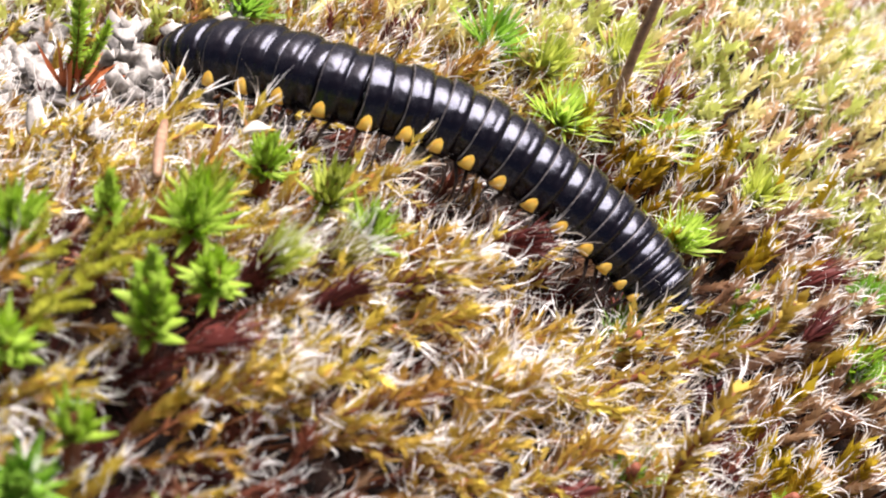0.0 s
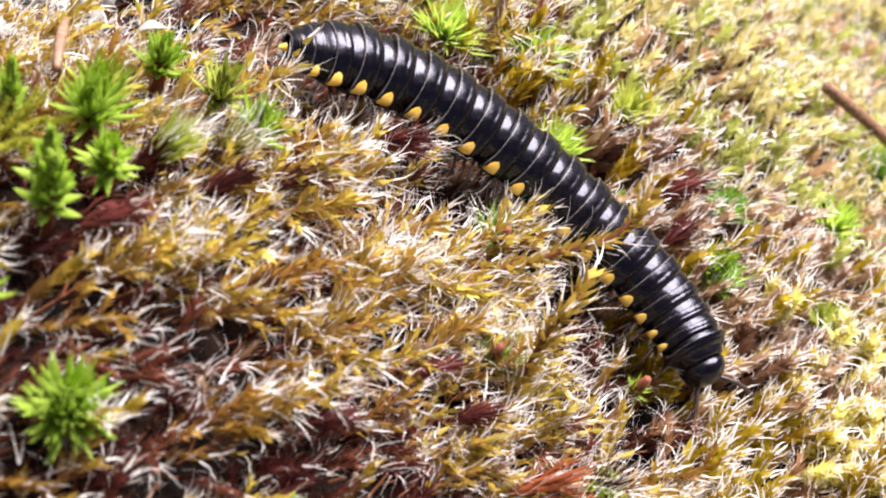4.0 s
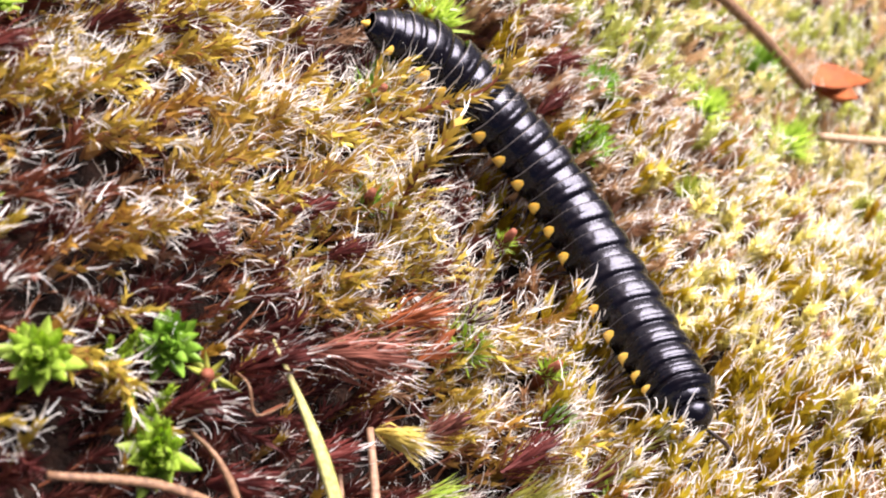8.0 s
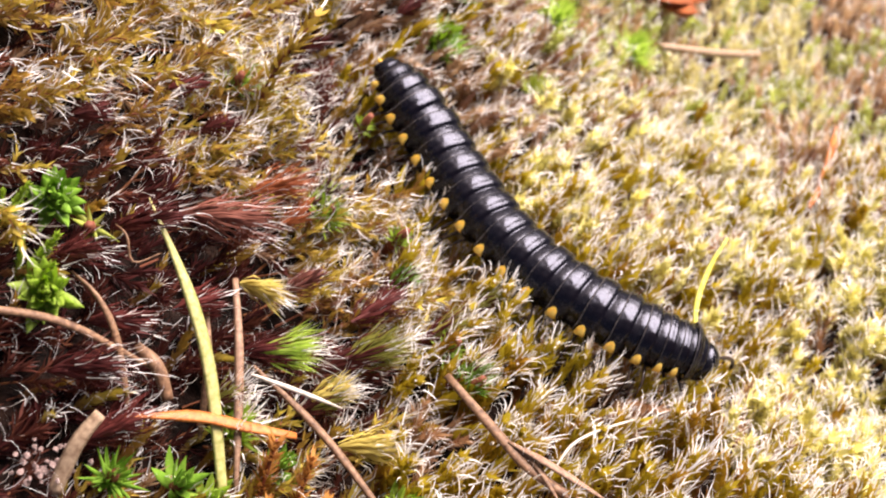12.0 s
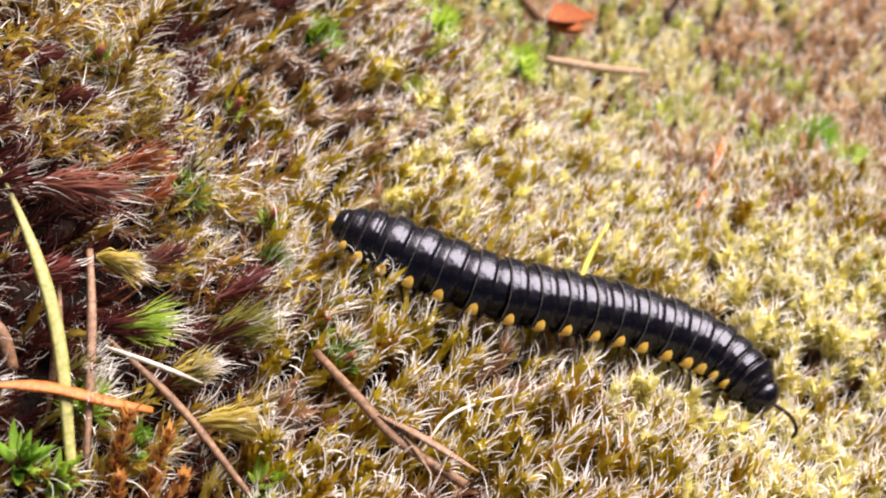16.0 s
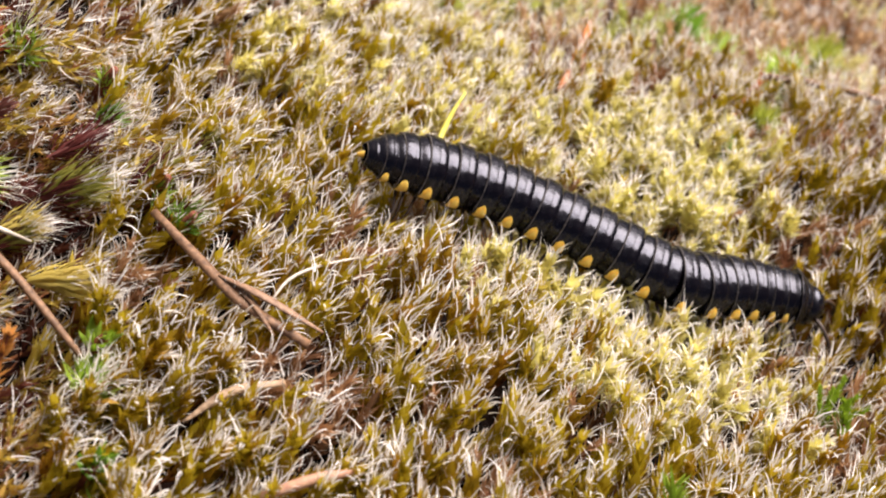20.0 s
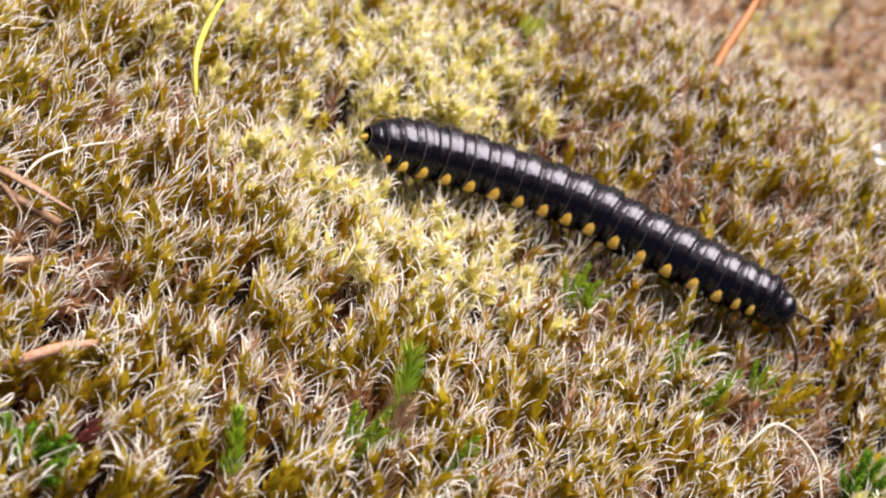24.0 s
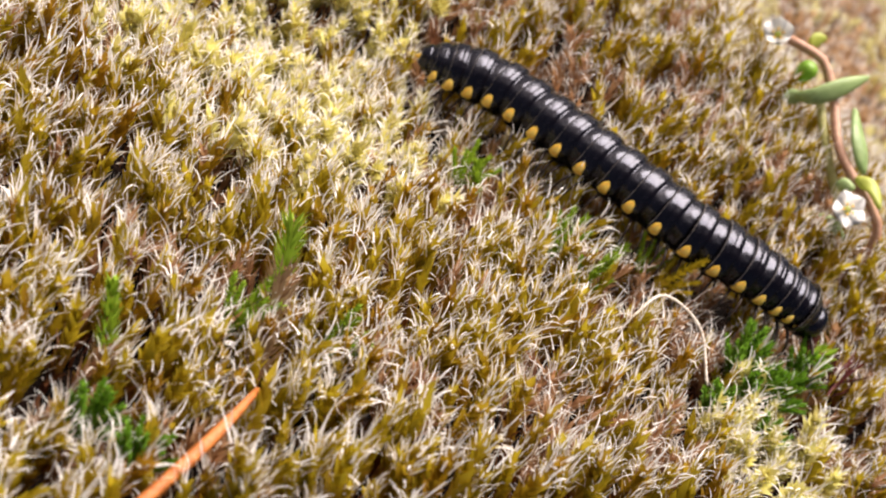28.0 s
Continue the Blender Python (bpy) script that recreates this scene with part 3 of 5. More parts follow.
def ring_mesh(length, wide, taper):
    """One body ring along x: a plain front band, a raised rear band with a cross furrow, blunt keels and a pale rim."""
    prof = [(-0.5, 0.86), (-0.5, 0.985), (-0.472, 1.012), (-0.44, 1.016), (-0.3, 1.02), (-0.2, 1.012), (-0.165, 1.001), (-0.13, 1.008), (-0.03, 1.005), (0.04, 0.98), (0.085, 0.935), (0.12, 0.902),
            (0.15, 0.905), (0.24, 0.925), (0.4, 0.935), (0.5, 0.93), (0.58, 0.89), (0.6, 0.82)]
    sides = 40
    v, f, idx = [], [], []
    for k, (u, r) in enumerate(prof):
        shrink = 1 + taper * u
        for j in range(sides):
            y, z, keel = flank(2 * math.pi * j / sides, u)
            back = 0.07 * keel / 0.13 if u < -0.4 else 0.0
            v.append(((u - back) * length, y * r * wide * GIRTH * shrink, z * r * wide * GIRTH * shrink))
    for k in range(len(prof) - 1):
        for j in range(sides):
            f.append((k * sides + j, k * sides + (j + 1) % sides, (k + 1) * sides + (j + 1) % sides, (k + 1) * sides + j))
            idx.append(1 if k == 1 else 0)
    f += [tuple(range(sides)), tuple((len(prof) - 1) * sides + j for j in range(sides))[::-1]]
    idx += [0, 0]
    return np.array(v) * CM, f, idx


def keel_mesh(length, wide, side):
    """The yellow corner of a ring: a thin lobe lying on the keel, rounded below, that narrows to a point up the side."""
    rows, cols = 9, 9
    v, f = [], []
    for i in range(rows):
        u = min(1.0, i / (rows - 2))
        under = i == rows - 1
        a = math.radians(28 * (1 - u) - 15 - (10 if under else 0))
        half = 0.053 * (0.08 + 0.92 * math.sqrt(max(0.0, 1 - (1 - u) ** 1.7))) * (1 - 0.3 * max(0, u - 0.75) / 0.25) * min(1, length / 0.24 + 0.1) * (0.6 if under else 1)
        for j in range(cols):
            w = -1 + 2 * j / (cols - 1)
            y, z, _ = flank(a, -0.3)
            r = wide * GIRTH * 1.018
            out = 0.0035 + 0.005 * math.sin(math.pi * min(1, u * 0.9 + 0.05)) * (1 - w**2) - 0.006 * w**6 - (0.012 if under else 0)
            x = -0.29 * length - 0.014 * u + half * w
            v.append((x, side * (y * r + out), z * r))
    for i in range(rows - 1):
        for j in range(cols - 1):
            f.append((i * cols + j, i * cols + j + 1, (i + 1) * cols + j + 1, (i + 1) * cols + j))
    return np.array(v) * CM, f


def build_millipede():
    whole = tagged(new("millipede"), "glossy black millipede with yellow spots crawling over moss", "millipede")
    rings, legs = [], []
    spots_at = 0.0
    leg_mesh = {}
    for side in (-1, 1):
        pts = smooth_line([(0, 0, 0), (0.0, side * 0.17, -0.01), (0.01, side * 0.28, -0.07), (0.0, side * 0.33, -0.22)], 9) * CM
        v, f = sweep(pts, np.array([0.014, 0.015, 0.014, 0.015, 0.013, 0.012, 0.01, 0.008, 0.004]) * CM,
                     np.array([0.014, 0.015, 0.014, 0.015, 0.013, 0.012, 0.01, 0.008, 0.004]) * CM, 6, (1, 0, 0))
        leg_mesh[side] = (v, f)
    first_leg = {}
    for k, (size, wide) in enumerate(zip(RING_SIZE, RING_WIDE)):
        length = size * UNIT
        taper = 0.28 if k == 0 else 0.16 if k == 1 else -0.4 if k == len(RING_SIZE) - 1 else 0.0
        v, f, idx = ring_mesh(length, wide, taper)
        ring = link_mesh("ring", v, f, [SHELL, SEAM], whole, index=idx)
        rings.append(ring)
        for side in (-1, 1):
            v, f = keel_mesh(length, wide, side)
            link_mesh("keel", v, f, [SPOT], ring, "yellow keel at the ring's side")
        if k == 0 or k == len(RING_SIZE) - 1:
            continue
        pairs = (-0.22, 0.2) if size > 0.6 else (0.0,)
        for x in pairs:
            for side in (-1, 1):
                if side in first_leg:
                    leg = new("leg", first_leg[side])
                    leg.parent = ring
                else:
                    v, f = leg_mesh[side]
                    leg = link_mesh("leg", v, f, [LIMB], ring)
                    first_leg[side] = leg.data
                legs.append((leg, x * length, side, wide, spots_at + x * size))
        spots_at += size
    # tail
    v, f, idx = ring_mesh(TAIL * UNIT, 0.5, 0.7)
    tail = link_mesh("tail", v, f, [SHELL, SEAM], whole, index=idx)
    tip = [(-0.5 * TAIL * UNIT + 0.01, 0, -0.01), (-0.62 * TAIL * UNIT, 0, -0.02), (-0.9 * TAIL * UNIT, 0, -0.03)]
    v, f = sweep(smooth_line(tip, 6) * CM, np.array([0.032, 0.032, 0.028, 0.022, 0.016, 0.008]) * CM, np.array([0.03, 0.03, 0.026, 0.02, 0.015, 0.008]) * CM, 10)
    link_mesh("tail_tip", v, f, [SPOT], tail, "yellow tail tip")
    # head
    bm = bmesh.new()
    bmesh.ops.create_uvsphere(bm, u_segments=24, v_segments=16, radius=1)
    for q in bm.verts:
        x, y, z = q.co
        front = 0.15 if x > 0 else 0.1
        q.co = (x * front * CM * (1 + 0.15 * max(0, -z)), y * 0.18 * CM * (1 - 0.12 * max(0, x)), z * (0.17 if z > 0 else 0.19) * CM)
        q.co.z -= 0.02 * CM
    me = bpy.data.meshes.new("head")
    bm.to_mesh(me)
    bm.free()
    me.materials.append(SHELL)
    me.polygons.foreach_set("use_smooth", np.full(len(me.polygons), True))
    head = new("head", me)
    head.parent = whole
    feelers = []
    for side in (-1, 1):
        pts = smooth_line([(0, 0, 0), (0.12, side * 0.08, 0.05), (0.24, side * 0.16, 0.05), (0.36, side * 0.21, 0.0), (0.42, side * 0.2, -0.08)], 19) * CM
        bead = np.array([0.0155 + 0.004 * abs(math.sin(i * math.pi / 3)) for i in range(19)]) * CM
        bead[-1] *= 0.4
        v, f = sweep(pts, bead, bead, 8)
        feeler = link_mesh("antenna", v, f, [LIMB], head)
        feeler.matrix_basis = pose(0.07 * CM, side * 0.06 * CM, -0.05 * CM)
        feelers.append((feeler, side))
        bm = bmesh.new()
        bmesh.ops.create_uvsphere(bm, u_segments=8, v_segments=6, radius=0.018 * CM, matrix=Matrix.Translation((0.05 * CM, side * 0.12 * CM, -0.01 * CM)))
        me = bpy.data.meshes.new("eye")
        bm.to_mesh(me)
        bm.free()
        me.materials.append(LIMB)
        eye = new("eye", me)
        eye.parent = head
    return whole, rings, legs, tail, head, feelers


MILLIPEDE = build_millipede()


# ---- plants and litter on the bank ----
def leaf_mesh(name, length, width, curl, fold, mat, point=0.5):
    """A pointed leaf along x that curls up, keeled along its middle."""
    rows = 6
    v, f = [], []
    for i in range(rows):
        u = i / (rows - 1)
        w = width * (math.sin(math.pi * (0.12 + 0.88 * u) ** point)) * 0.5 if u < 1 else 0.0
        a = curl * u
        x, z = (length * math.sin(a) / curl, length * (1 - math.cos(a)) / curl) if abs(curl) > 1e-3 else (length * u, 0)
        v += [(x, w, z + fold * w), (x, 0, z), (x, -w, z + fold * w), (x, 0, z - 0.06 * width * (1 - u))]
    for i in range(rows - 1):
        a = 4 * i
        f += [(a, a + 1, a + 5, a + 4), (a + 1, a + 2, a + 6, a + 5), (a + 2, a + 3, a + 7, a + 6), (a + 3, a, a + 4, a + 7)]
    me = bpy.data.meshes.new(name)
    me.from_pydata([tuple(c * CM for c in p) for p in v], [], f)
    me.materials.append(mat)
    me.polygons.foreach_set("use_smooth", np.full(len(f), True))
    me.update()
    return me


LEAVES = {}


def leaf_kind(key, *args):
    if key not in LEAVES:
        LEAVES[key] = leaf_mesh(*args)
    return LEAVES[key]


def rosette(x, y, size, mat, label, leaves=26, wide=0.3, lean=(0.25, 0.15), lift=0.0, group="green rosettes in the moss", seed=1, low=14, high=74, tall=0.26, shrink=0.4):
    """A leafy shoot tip seen from above: whorls of pointed leaves."""
    rng = np.random.default_rng(seed)
    base = new("rosette")
    tagged(base, label, "moss plant", group)
    z = gh(x, y) + lift
    base.matrix_basis = Matrix.Translation((x * CM, y * CM, (z - 0.3) * CM)) @ pose(0, 0, 0, math.degrees(-lean[1]), math.degrees(lean[0]), 0)
    v, f = sweep([(0, 0, -0.25 * CM), (0, 0, 0.1 * CM), (0, 0, 0.3 * CM)], np.array([0.05, 0.05, 0.03]) * CM, np.array([0.05, 0.05, 0.03]) * CM, 7, (0, 1, 0))
    link_mesh("stem", v, f, [STEM], base)
    key = mat.name
    kinds = [leaf_kind((key, wide, c), "leaf", 1.0, wide, c, 0.55, mat, 0.5 if wide < 0.3 else 0.85) for c in (0.5, 0.9)]
    for n in range(leaves):
        u = n / leaves
        up = low + (high - low) * u + rng.normal(0, 7)
        ln = size * (1.0 - shrink * u) * rng.uniform(0.8, 1.12)
        leaf = new("leaf", kinds[n % 2])
        leaf.parent = base
        leaf.matrix_basis = pose(0, 0, 0, 0, 0, n * 137.5 + rng.normal(0, 8)) @ pose(0.02 * CM, 0, (0.04 + tall * u) * CM, rng.normal(0, 12), -up, 0) @ Matrix.Diagonal((ln, ln, ln, 1))
    return base


def bristles(rng, n, length, width, low, high, awn, spread_az=None, centre_z=0.0):
    """Arrays for a tuft of narrow leaves with silver points."""
    v, f, m = [], [], []
    for k in range(n):
        az = rng.uniform(0, 2 * math.pi) if spread_az is None else rng.normal(spread_az[0], spread_az[1])
        el = math.radians(rng.uniform(low, high))
        ln = length * rng.uniform(0.7, 1.15)
        d = np.array([math.cos(az) * math.cos(el), math.sin(az) * math.cos(el), math.sin(el)])
        s = np.cross(d, (0, 0, 1.0))
        s /= np.linalg.norm(s) + 1e-9
        t = np.cross(s, d)
        bow = rng.uniform(-0.1, 0.22)
        p = np.array([0, 0, centre_z]) + d * 0.03 + rng.normal(0, 0.03 if spread_az is None else 0.11, 3) * (1, 1, 0.5)
        q = p + d * ln * 0.5 + t * bow * ln * 0.4
        e = p + d * ln + t * bow * ln
        i = len(v)
        v += [p + s * width * 0.6, p - s * width * 0.6, q + s * width, q - s * width, q - t * width * 0.7, e]
        f += [(i, i + 2, i + 4), (i, i + 4, i + 1), (i + 1, i + 4, i + 3), (i + 2, i + 5, i + 4), (i + 4, i + 5, i + 3)]
        m += [0] * 5
        if awn > 0:
            g = e + d * awn * rng.uniform(0.5, 1.3) + rng.normal(0, 0.03, 3)
            v += [e + s * 0.008, e - s * 0.008, g]
            f.append((i + 6, i + 7, i + 8))
            m.append(1)
    return np.array(v), np.array(f), np.array(m)


def brush(x, y, size, mat, label, toward, red=0.55, lift=0.17, n=120, seed=4, old=None, category="moss plant", group="bristly red-footed moss shoots", name="brush_moss"):
    """A bristly shoot lying over: dark bristles that spring from one foot and flare, a green brush in their midst, long silver points."""
    rng = np.random.default_rng(seed)
    base = tagged(new(name), label, category, group)
    base.location = (x * CM, y * CM, (gh(x, y) + lift - 0.1) * CM)
    d = np.array(toward, float)
    d /= np.linalg.norm(d)
    sets = [("old_leaves", old or REDDEAD, -0.5, 0.1 if mat else 0.25, int(n * 0.8))]
    if mat:
        sets.append(("leaf_brush", mat, red - 0.75, red - 0.35, n))
    for name_, m, a, b, count in sets:
        v, f, idx = [], [], []
        for _ in range(count):
            out = np.cross(d, rng.normal(0, 1, 3))
            out /= np.linalg.norm(out)
            side = np.cross(d, out)
            c = d * rng.uniform(a, b) * size + out * rng.uniform(0, 0.035)
            ln = size * rng.uniform(0.45, 0.75)
            flare = rng.uniform(0.05, 0.6) if m is mat else rng.uniform(0.06, 0.7)
            w = 0.011 if m is mat else 0.0105
            q = c + d * ln * 0.5 + out * ln * flare * 0.62
            e = c + d * ln + out * ln * flare * rng.uniform(0.7, 1.15) + rng.normal(0, 0.012, 3)
            k = len(v)
            v += [c + side * w * 0.7, c - side * w * 0.7, q + side * w, q - side * w, q + out * w, e]
            f += [(k, k + 2, k + 4), (k, k + 4, k + 1), (k + 1, k + 4, k + 3), (k + 2, k + 5, k + 4), (k + 4, k + 5, k + 3)]
            idx += [0] * 5
            if rng.random() < 0.42:
                k = len(v)
                a_, b_ = wisp(rng, e, (e - q) / np.linalg.norm(e - q), side, size * rng.uniform(0.2, 0.5), 0.0024, 0.55, out)
                v += a_
                f += [(k + p, k + q_, k + r) for p, q_, r in b_]
                idx += [1] * 5
        ob = tri_mesh(name_, np.array(v) * CM, np.array(f), np.array(idx), [m, HAIR], {})
        ob.parent = base
    return base


def tuft(x, y, size, mat, label, n=70, low=25, high=88, awn=0.1, skirt=0, skirt_mat=None, lift=0.0, width=0.017, category="moss plant", group="", name="tuft", toward=None, seed=2):
    rng = np.random.default_rng(seed)
    base = new(name)
    tagged(base, label, category, group)
    base.matrix_basis = pose(x * CM, y * CM, (gh(x, y) - 0.25 + lift) * CM, -8, 14, 0)
    for k in range(3):
        fan = None if toward is None else (toward[0] + (k - 1) * toward[1] * 0.7, toward[1] * 0.6)
        v, f, m = bristles(rng, n // 3, size, width, low, high, awn, fan)
        ob = tri_mesh("leaf_fan", v * CM, f, m, [mat, HAIR], {})
        ob.parent = base
    if skirt:
        v, f, m = bristles(rng, skirt, size * 0.95, 0.016, -5, 50, awn * 0.6, toward, 0.02)
        ob = tri_mesh("old_leaves", v * CM, f, m, [skirt_mat or REDDEAD, HAIR], {})
        ob.parent = base
        tagged(ob, "dead red-brown lower leaves")
    return base


SPRIG = {}


def sprig(x, y, size, mat, label, branches=5, az=35.0, lift=0.0, fan=70, tilt=55, group="feathery green sprigs in the moss", seed=3):
    """A feathery creeping shoot with scale-leaved branches."""
    rng = np.random.default_rng(seed)
    base = new("sprig")
    tagged(base, label, "moss plant", group)
    base.matrix_basis = pose(x * CM, y * CM, (gh(x, y) - 0.22 + lift) * CM)
    if mat.name not in SPRIG:
        SPRIG[mat.name] = []
        for _ in range(3):
            v, f, m, age = shoot(rng, 1.0, 130, 0.13, 0.032, 0.0, 0.95, rng.uniform(-0.15, 0.15), start=0.02)
            ob = tri_mesh("branch", v * CM, f, m, [STEM, mat, HAIR], {"age": 0.5 + 0.5 * age, "tone": np.full(len(v), 0.6)})
            SPRIG[mat.name].append(ob.data)
            bpy.data.objects.remove(ob)
    for k in range(branches):
        ob = new("branch", SPRIG[mat.name][k % 3])
        ob.parent = base
        a = az + (k / max(1, branches - 1) - 0.5) * fan + rng.normal(0, 6)
        s = size * rng.uniform(0.75, 1.1) * (1 - 0.35 * abs(k / max(1, branches - 1) - 0.5))
        ob.matrix_basis = pose(0, 0, 0, 0, 0, a) @ pose(0, 0, 0, 0, tilt + rng.normal(0, 8), 0) @ Matrix.Diagonal((s, s, s, 1))
    return base


def strand(name, label, category, points, half_width, half_thick, mat, taper=(0.6, 0.25), sides=6, n=15, group=""):
    """A blade, needle, straw or twig lying on the moss: points are x, y and the height over the moss."""
    p = np.array([(x, y, gh(x, y) + z + 0.09) for x, y, z in points])
    line = smooth_line(p, n)
    u = np.linspace(0, 1, n)
    w = half_width * np.minimum(1, np.minimum(taper[0] + (1 - taper[0]) * u / 0.35, taper[1] + (1 - taper[1]) * (1 - u) / 0.35))
    h = half_thick * np.minimum(1, w / half_width + 0.25)
    v, f = sweep(line * CM, w * CM, h * CM, sides)
    ob = link_mesh(name, v, f, [mat])
    return tagged(ob, label, category, group)


def build_plants():
    # leafy rosettes of the first stretch
    for k, (x, y, s) in enumerate([(-2.05, -0.83, 0.29), (-1.16, -0.28, 0.25), (-1.48, -0.1, 0.24), (-1.9, -0.04, 0.22), (-2.85, -1.35, 0.27), (-2.1, -0.6, 0.24)]):
        rosette(x, y, s * 1.35, (FRESH, FRESH, LIME)[k % 3], "bright green moss shoot with narrow fanned leaves", 80, 0.17, (0.15, -0.15), 0.34, seed=20 + k, low=22, high=88, tall=0.16, shrink=0.2)
    for k, (x, y, s) in enumerate([(-1.79, -1.18, 0.26), (-2.1, -2.7, 0.29), (-2.5, -2.1, 0.27)]):
        rosette(x, y, s, (FRESH, DEEP)[k % 2], "bright green leafy moss rosette", 60, 0.27, (0.15, -0.35), 0.34, seed=30 + k, low=12, high=84, tall=0.22, shrink=0.3)
    for k, (x, y, s) in enumerate([(-1.93, -1.7, 0.22), (-2.02, -1.55, 0.19), (-2.45, -1.1, 0.17)]):
        rosette(x, y, s, FRESH, "plump green moss shoot with short overlapping leaves", 64, 0.36, (0.15, -0.1), 0.36, seed=36 + k, low=18, high=80, tall=0.46, shrink=0.35)
    rosette(-2.02, -2.38, 0.32, FRESH, "bright green upright leafy moss shoot", 34, 0.2, (0.1, -0.1), 0.34, seed=41, low=42, high=88, tall=0.1, shrink=0.15)
    rosette(-1.41, -2.62, 0.3, FRESH, "large bright green dome-shaped leafy rosette", 220, 0.2, (0.15, -0.3), 0.24, seed=40, low=0, high=88, tall=0.12, shrink=0.1)
    for k, (x, y, s) in enumerate([(-0.7, -3.0, 0.28), (-0.1, -2.5, 0.27), (0.08, -3.08, 0.28)]):
        rosette(x, y, s, (FRESH, DEEP)[k % 2], "bright green leafy rosette spread open", 60, 0.4, (0.1, -0.5), 0.24, seed=50 + k, low=8, high=84, tall=0.2)
    rosette(0.19, -2.5, 0.22, LIME, "small star-shaped green moss shoot", 9, 0.26, (0.05, -0.6), 0.26, seed=55, low=5, high=40, tall=0.06)
    for k, (x, y, s) in enumerate([(1.33, -3.83, 0.3), (1.57, -3.84, 0.28), (1.98, -3.44, 0.24), (2.9, -3.47, 0.24), (3.11, -4.37, 0.24), (11.74, -3.66, 0.24)]):
        rosette(x, y, s, (DEEP, FRESH)[k % 2], "small green leafy moss shoot among dead stems", 24, 0.3, (0.2, -0.1), 0.2, seed=600 + k, low=20, high=80, tall=0.22)
    rosette(12.12, 0.9, 0.26, FRESH, "small green rosette among olive moss", 16, 0.22, seed=56)
    for k, (x, y, s) in enumerate([(-0.36, -2.85, 0.42), (-0.12, -3.1, 0.4)]):
        sprig(x, y, s, GREENMOSS, "club-shaped green clubmoss tips", 3, 60, 0.1, 80, 35, seed=60 + k)
    for k, (x, y) in enumerate([(-2.42, -1.5), (-2.36, -1.22), (-2.5, -1.85), (-2.7, -1.6)]):
        sprig(x, y, 0.36, YGREEN, "yellow-green clubmoss shoot lying on the moss", 6, 20, 0.3, 120, 58, seed=64 + k)

    for k, (x, y, s) in enumerate([(1.78, -1.27, 0.27), (2.42, -1.14, 0.17), (0.75, -0.63, 0.18), (0.58, 0.36, 0.2), (3.01, -2.07, 0.2), (3.25, -2.36, 0.22), (2.38, 1.48, 0.3), (1.87, -0.1, 0.14), (0.9, -4.0, 0.28)]):
        rosette(x, y, s, (FRESH, FRESH, DEEP)[k % 3], "small bright green tuft of narrow moss leaves", 64, 0.14, (0.15, -0.2), 0.3, group="small green tufts among the moss", seed=700 + k, low=15, high=88, tall=0.1, shrink=0.1)

    # soft green tufts farther along the bank
    far = [(0.44, 2.35, 0.5), (1.33, 2.45, 0.42), (2.43, 1.43, 0.4), (-0.29, 2.04, 0.5), (3.55, 1.7, 0.4), (2.4, 2.2, 0.36), (3.6, 3.05, 0.45),
           (0.0, 3.0, 0.5), (8.54, 4.19, 0.6), (8.82, 3.64, 0.5), (8.67, 1.51, 0.4), (8.15, 0.84, 0.32), (9.4, 3.2, 0.6), (9.0, 2.4, 0.5),
           (-1.0, 2.6, 0.5), (0.81, 1.61, 0.42), (-0.53, 2.57, 0.45), (4.3, 4.6, 0.6), (4.7, 3.6, 0.5), (10.4, 4.4, 0.7), (-3.0, 2.6, 0.5)]
    for k, (x, y, s) in enumerate(far):
        tuft(x, y, s * 0.72, (FRESH, LIME, DEEP)[k % 3], "green tuft of narrow moss leaves", 130, 15, 88, 0.0, lift=0.22, width=0.018, group="green tufts along the bank", seed=80 + k)

    # tufts with silver points in the middle stretch
    near = [(0.55, 0.49, 0.3, DEEP), (0.8, -0.49, 0.3, FRESH), (1.6, -3.3, 0.3, FRESH), (2.95, -3.75, 0.26, FRESH)]
    for k, (x, y, s, mat) in enumerate(near):
        tuft(x, y, s * 0.85, mat, "bristly green moss tuft with silver points", 110, 20, 88, 0.12, 0, REDDEAD, 0.2, 0.018, group="bristly green tufts", seed=110 + k)
    for k, (x, y, s, mat, red_, toward) in enumerate([
            (1.62, -2.68, 0.5, FRESH, 0.7, (0.85, 0.2, 0.3)), (2.3, -2.45, 0.55, KHAKI, 0.65, (0.7, 0.35, 0.45)), (2.95, -1.95, 0.42, KHAKI, 0.5, (0.6, 0.4, 0.5)),
            (1.75, -1.1, 0.42, FRESH, 0.2, (0.3, -0.1, 0.8)), (3.2, -2.3, 0.36, BRISTLE, 0.45, (0.6, 0.4, 0.6)), (2.5, -1.6, 0.32, DEEP, 0.45, (0.5, 0.4, 0.6)),
            (-1.3, -0.6, 0.4, KHAKI, 0.55, (0.45, 0.2, 0.6)), (-1.6, -0.95, 0.4, LIME, 0.75, (0.45, 0.3, 0.6)), (1.45, -3.15, 0.34, KHAKI, 0.4, (0.5, 0.3, 0.6)),
            (3.25, -1.5, 0.3, KHAKI, 0.5, (0.6, 0.4, 0.5)), (2.15, -2.9, 0.34, KHAKI, 0.55, (0.7, 0.4, 0.5))]):
        brush(x, y, s, mat, "bristly green moss shoot with dark red foot and silver points", toward, red_, seed=510 + k)

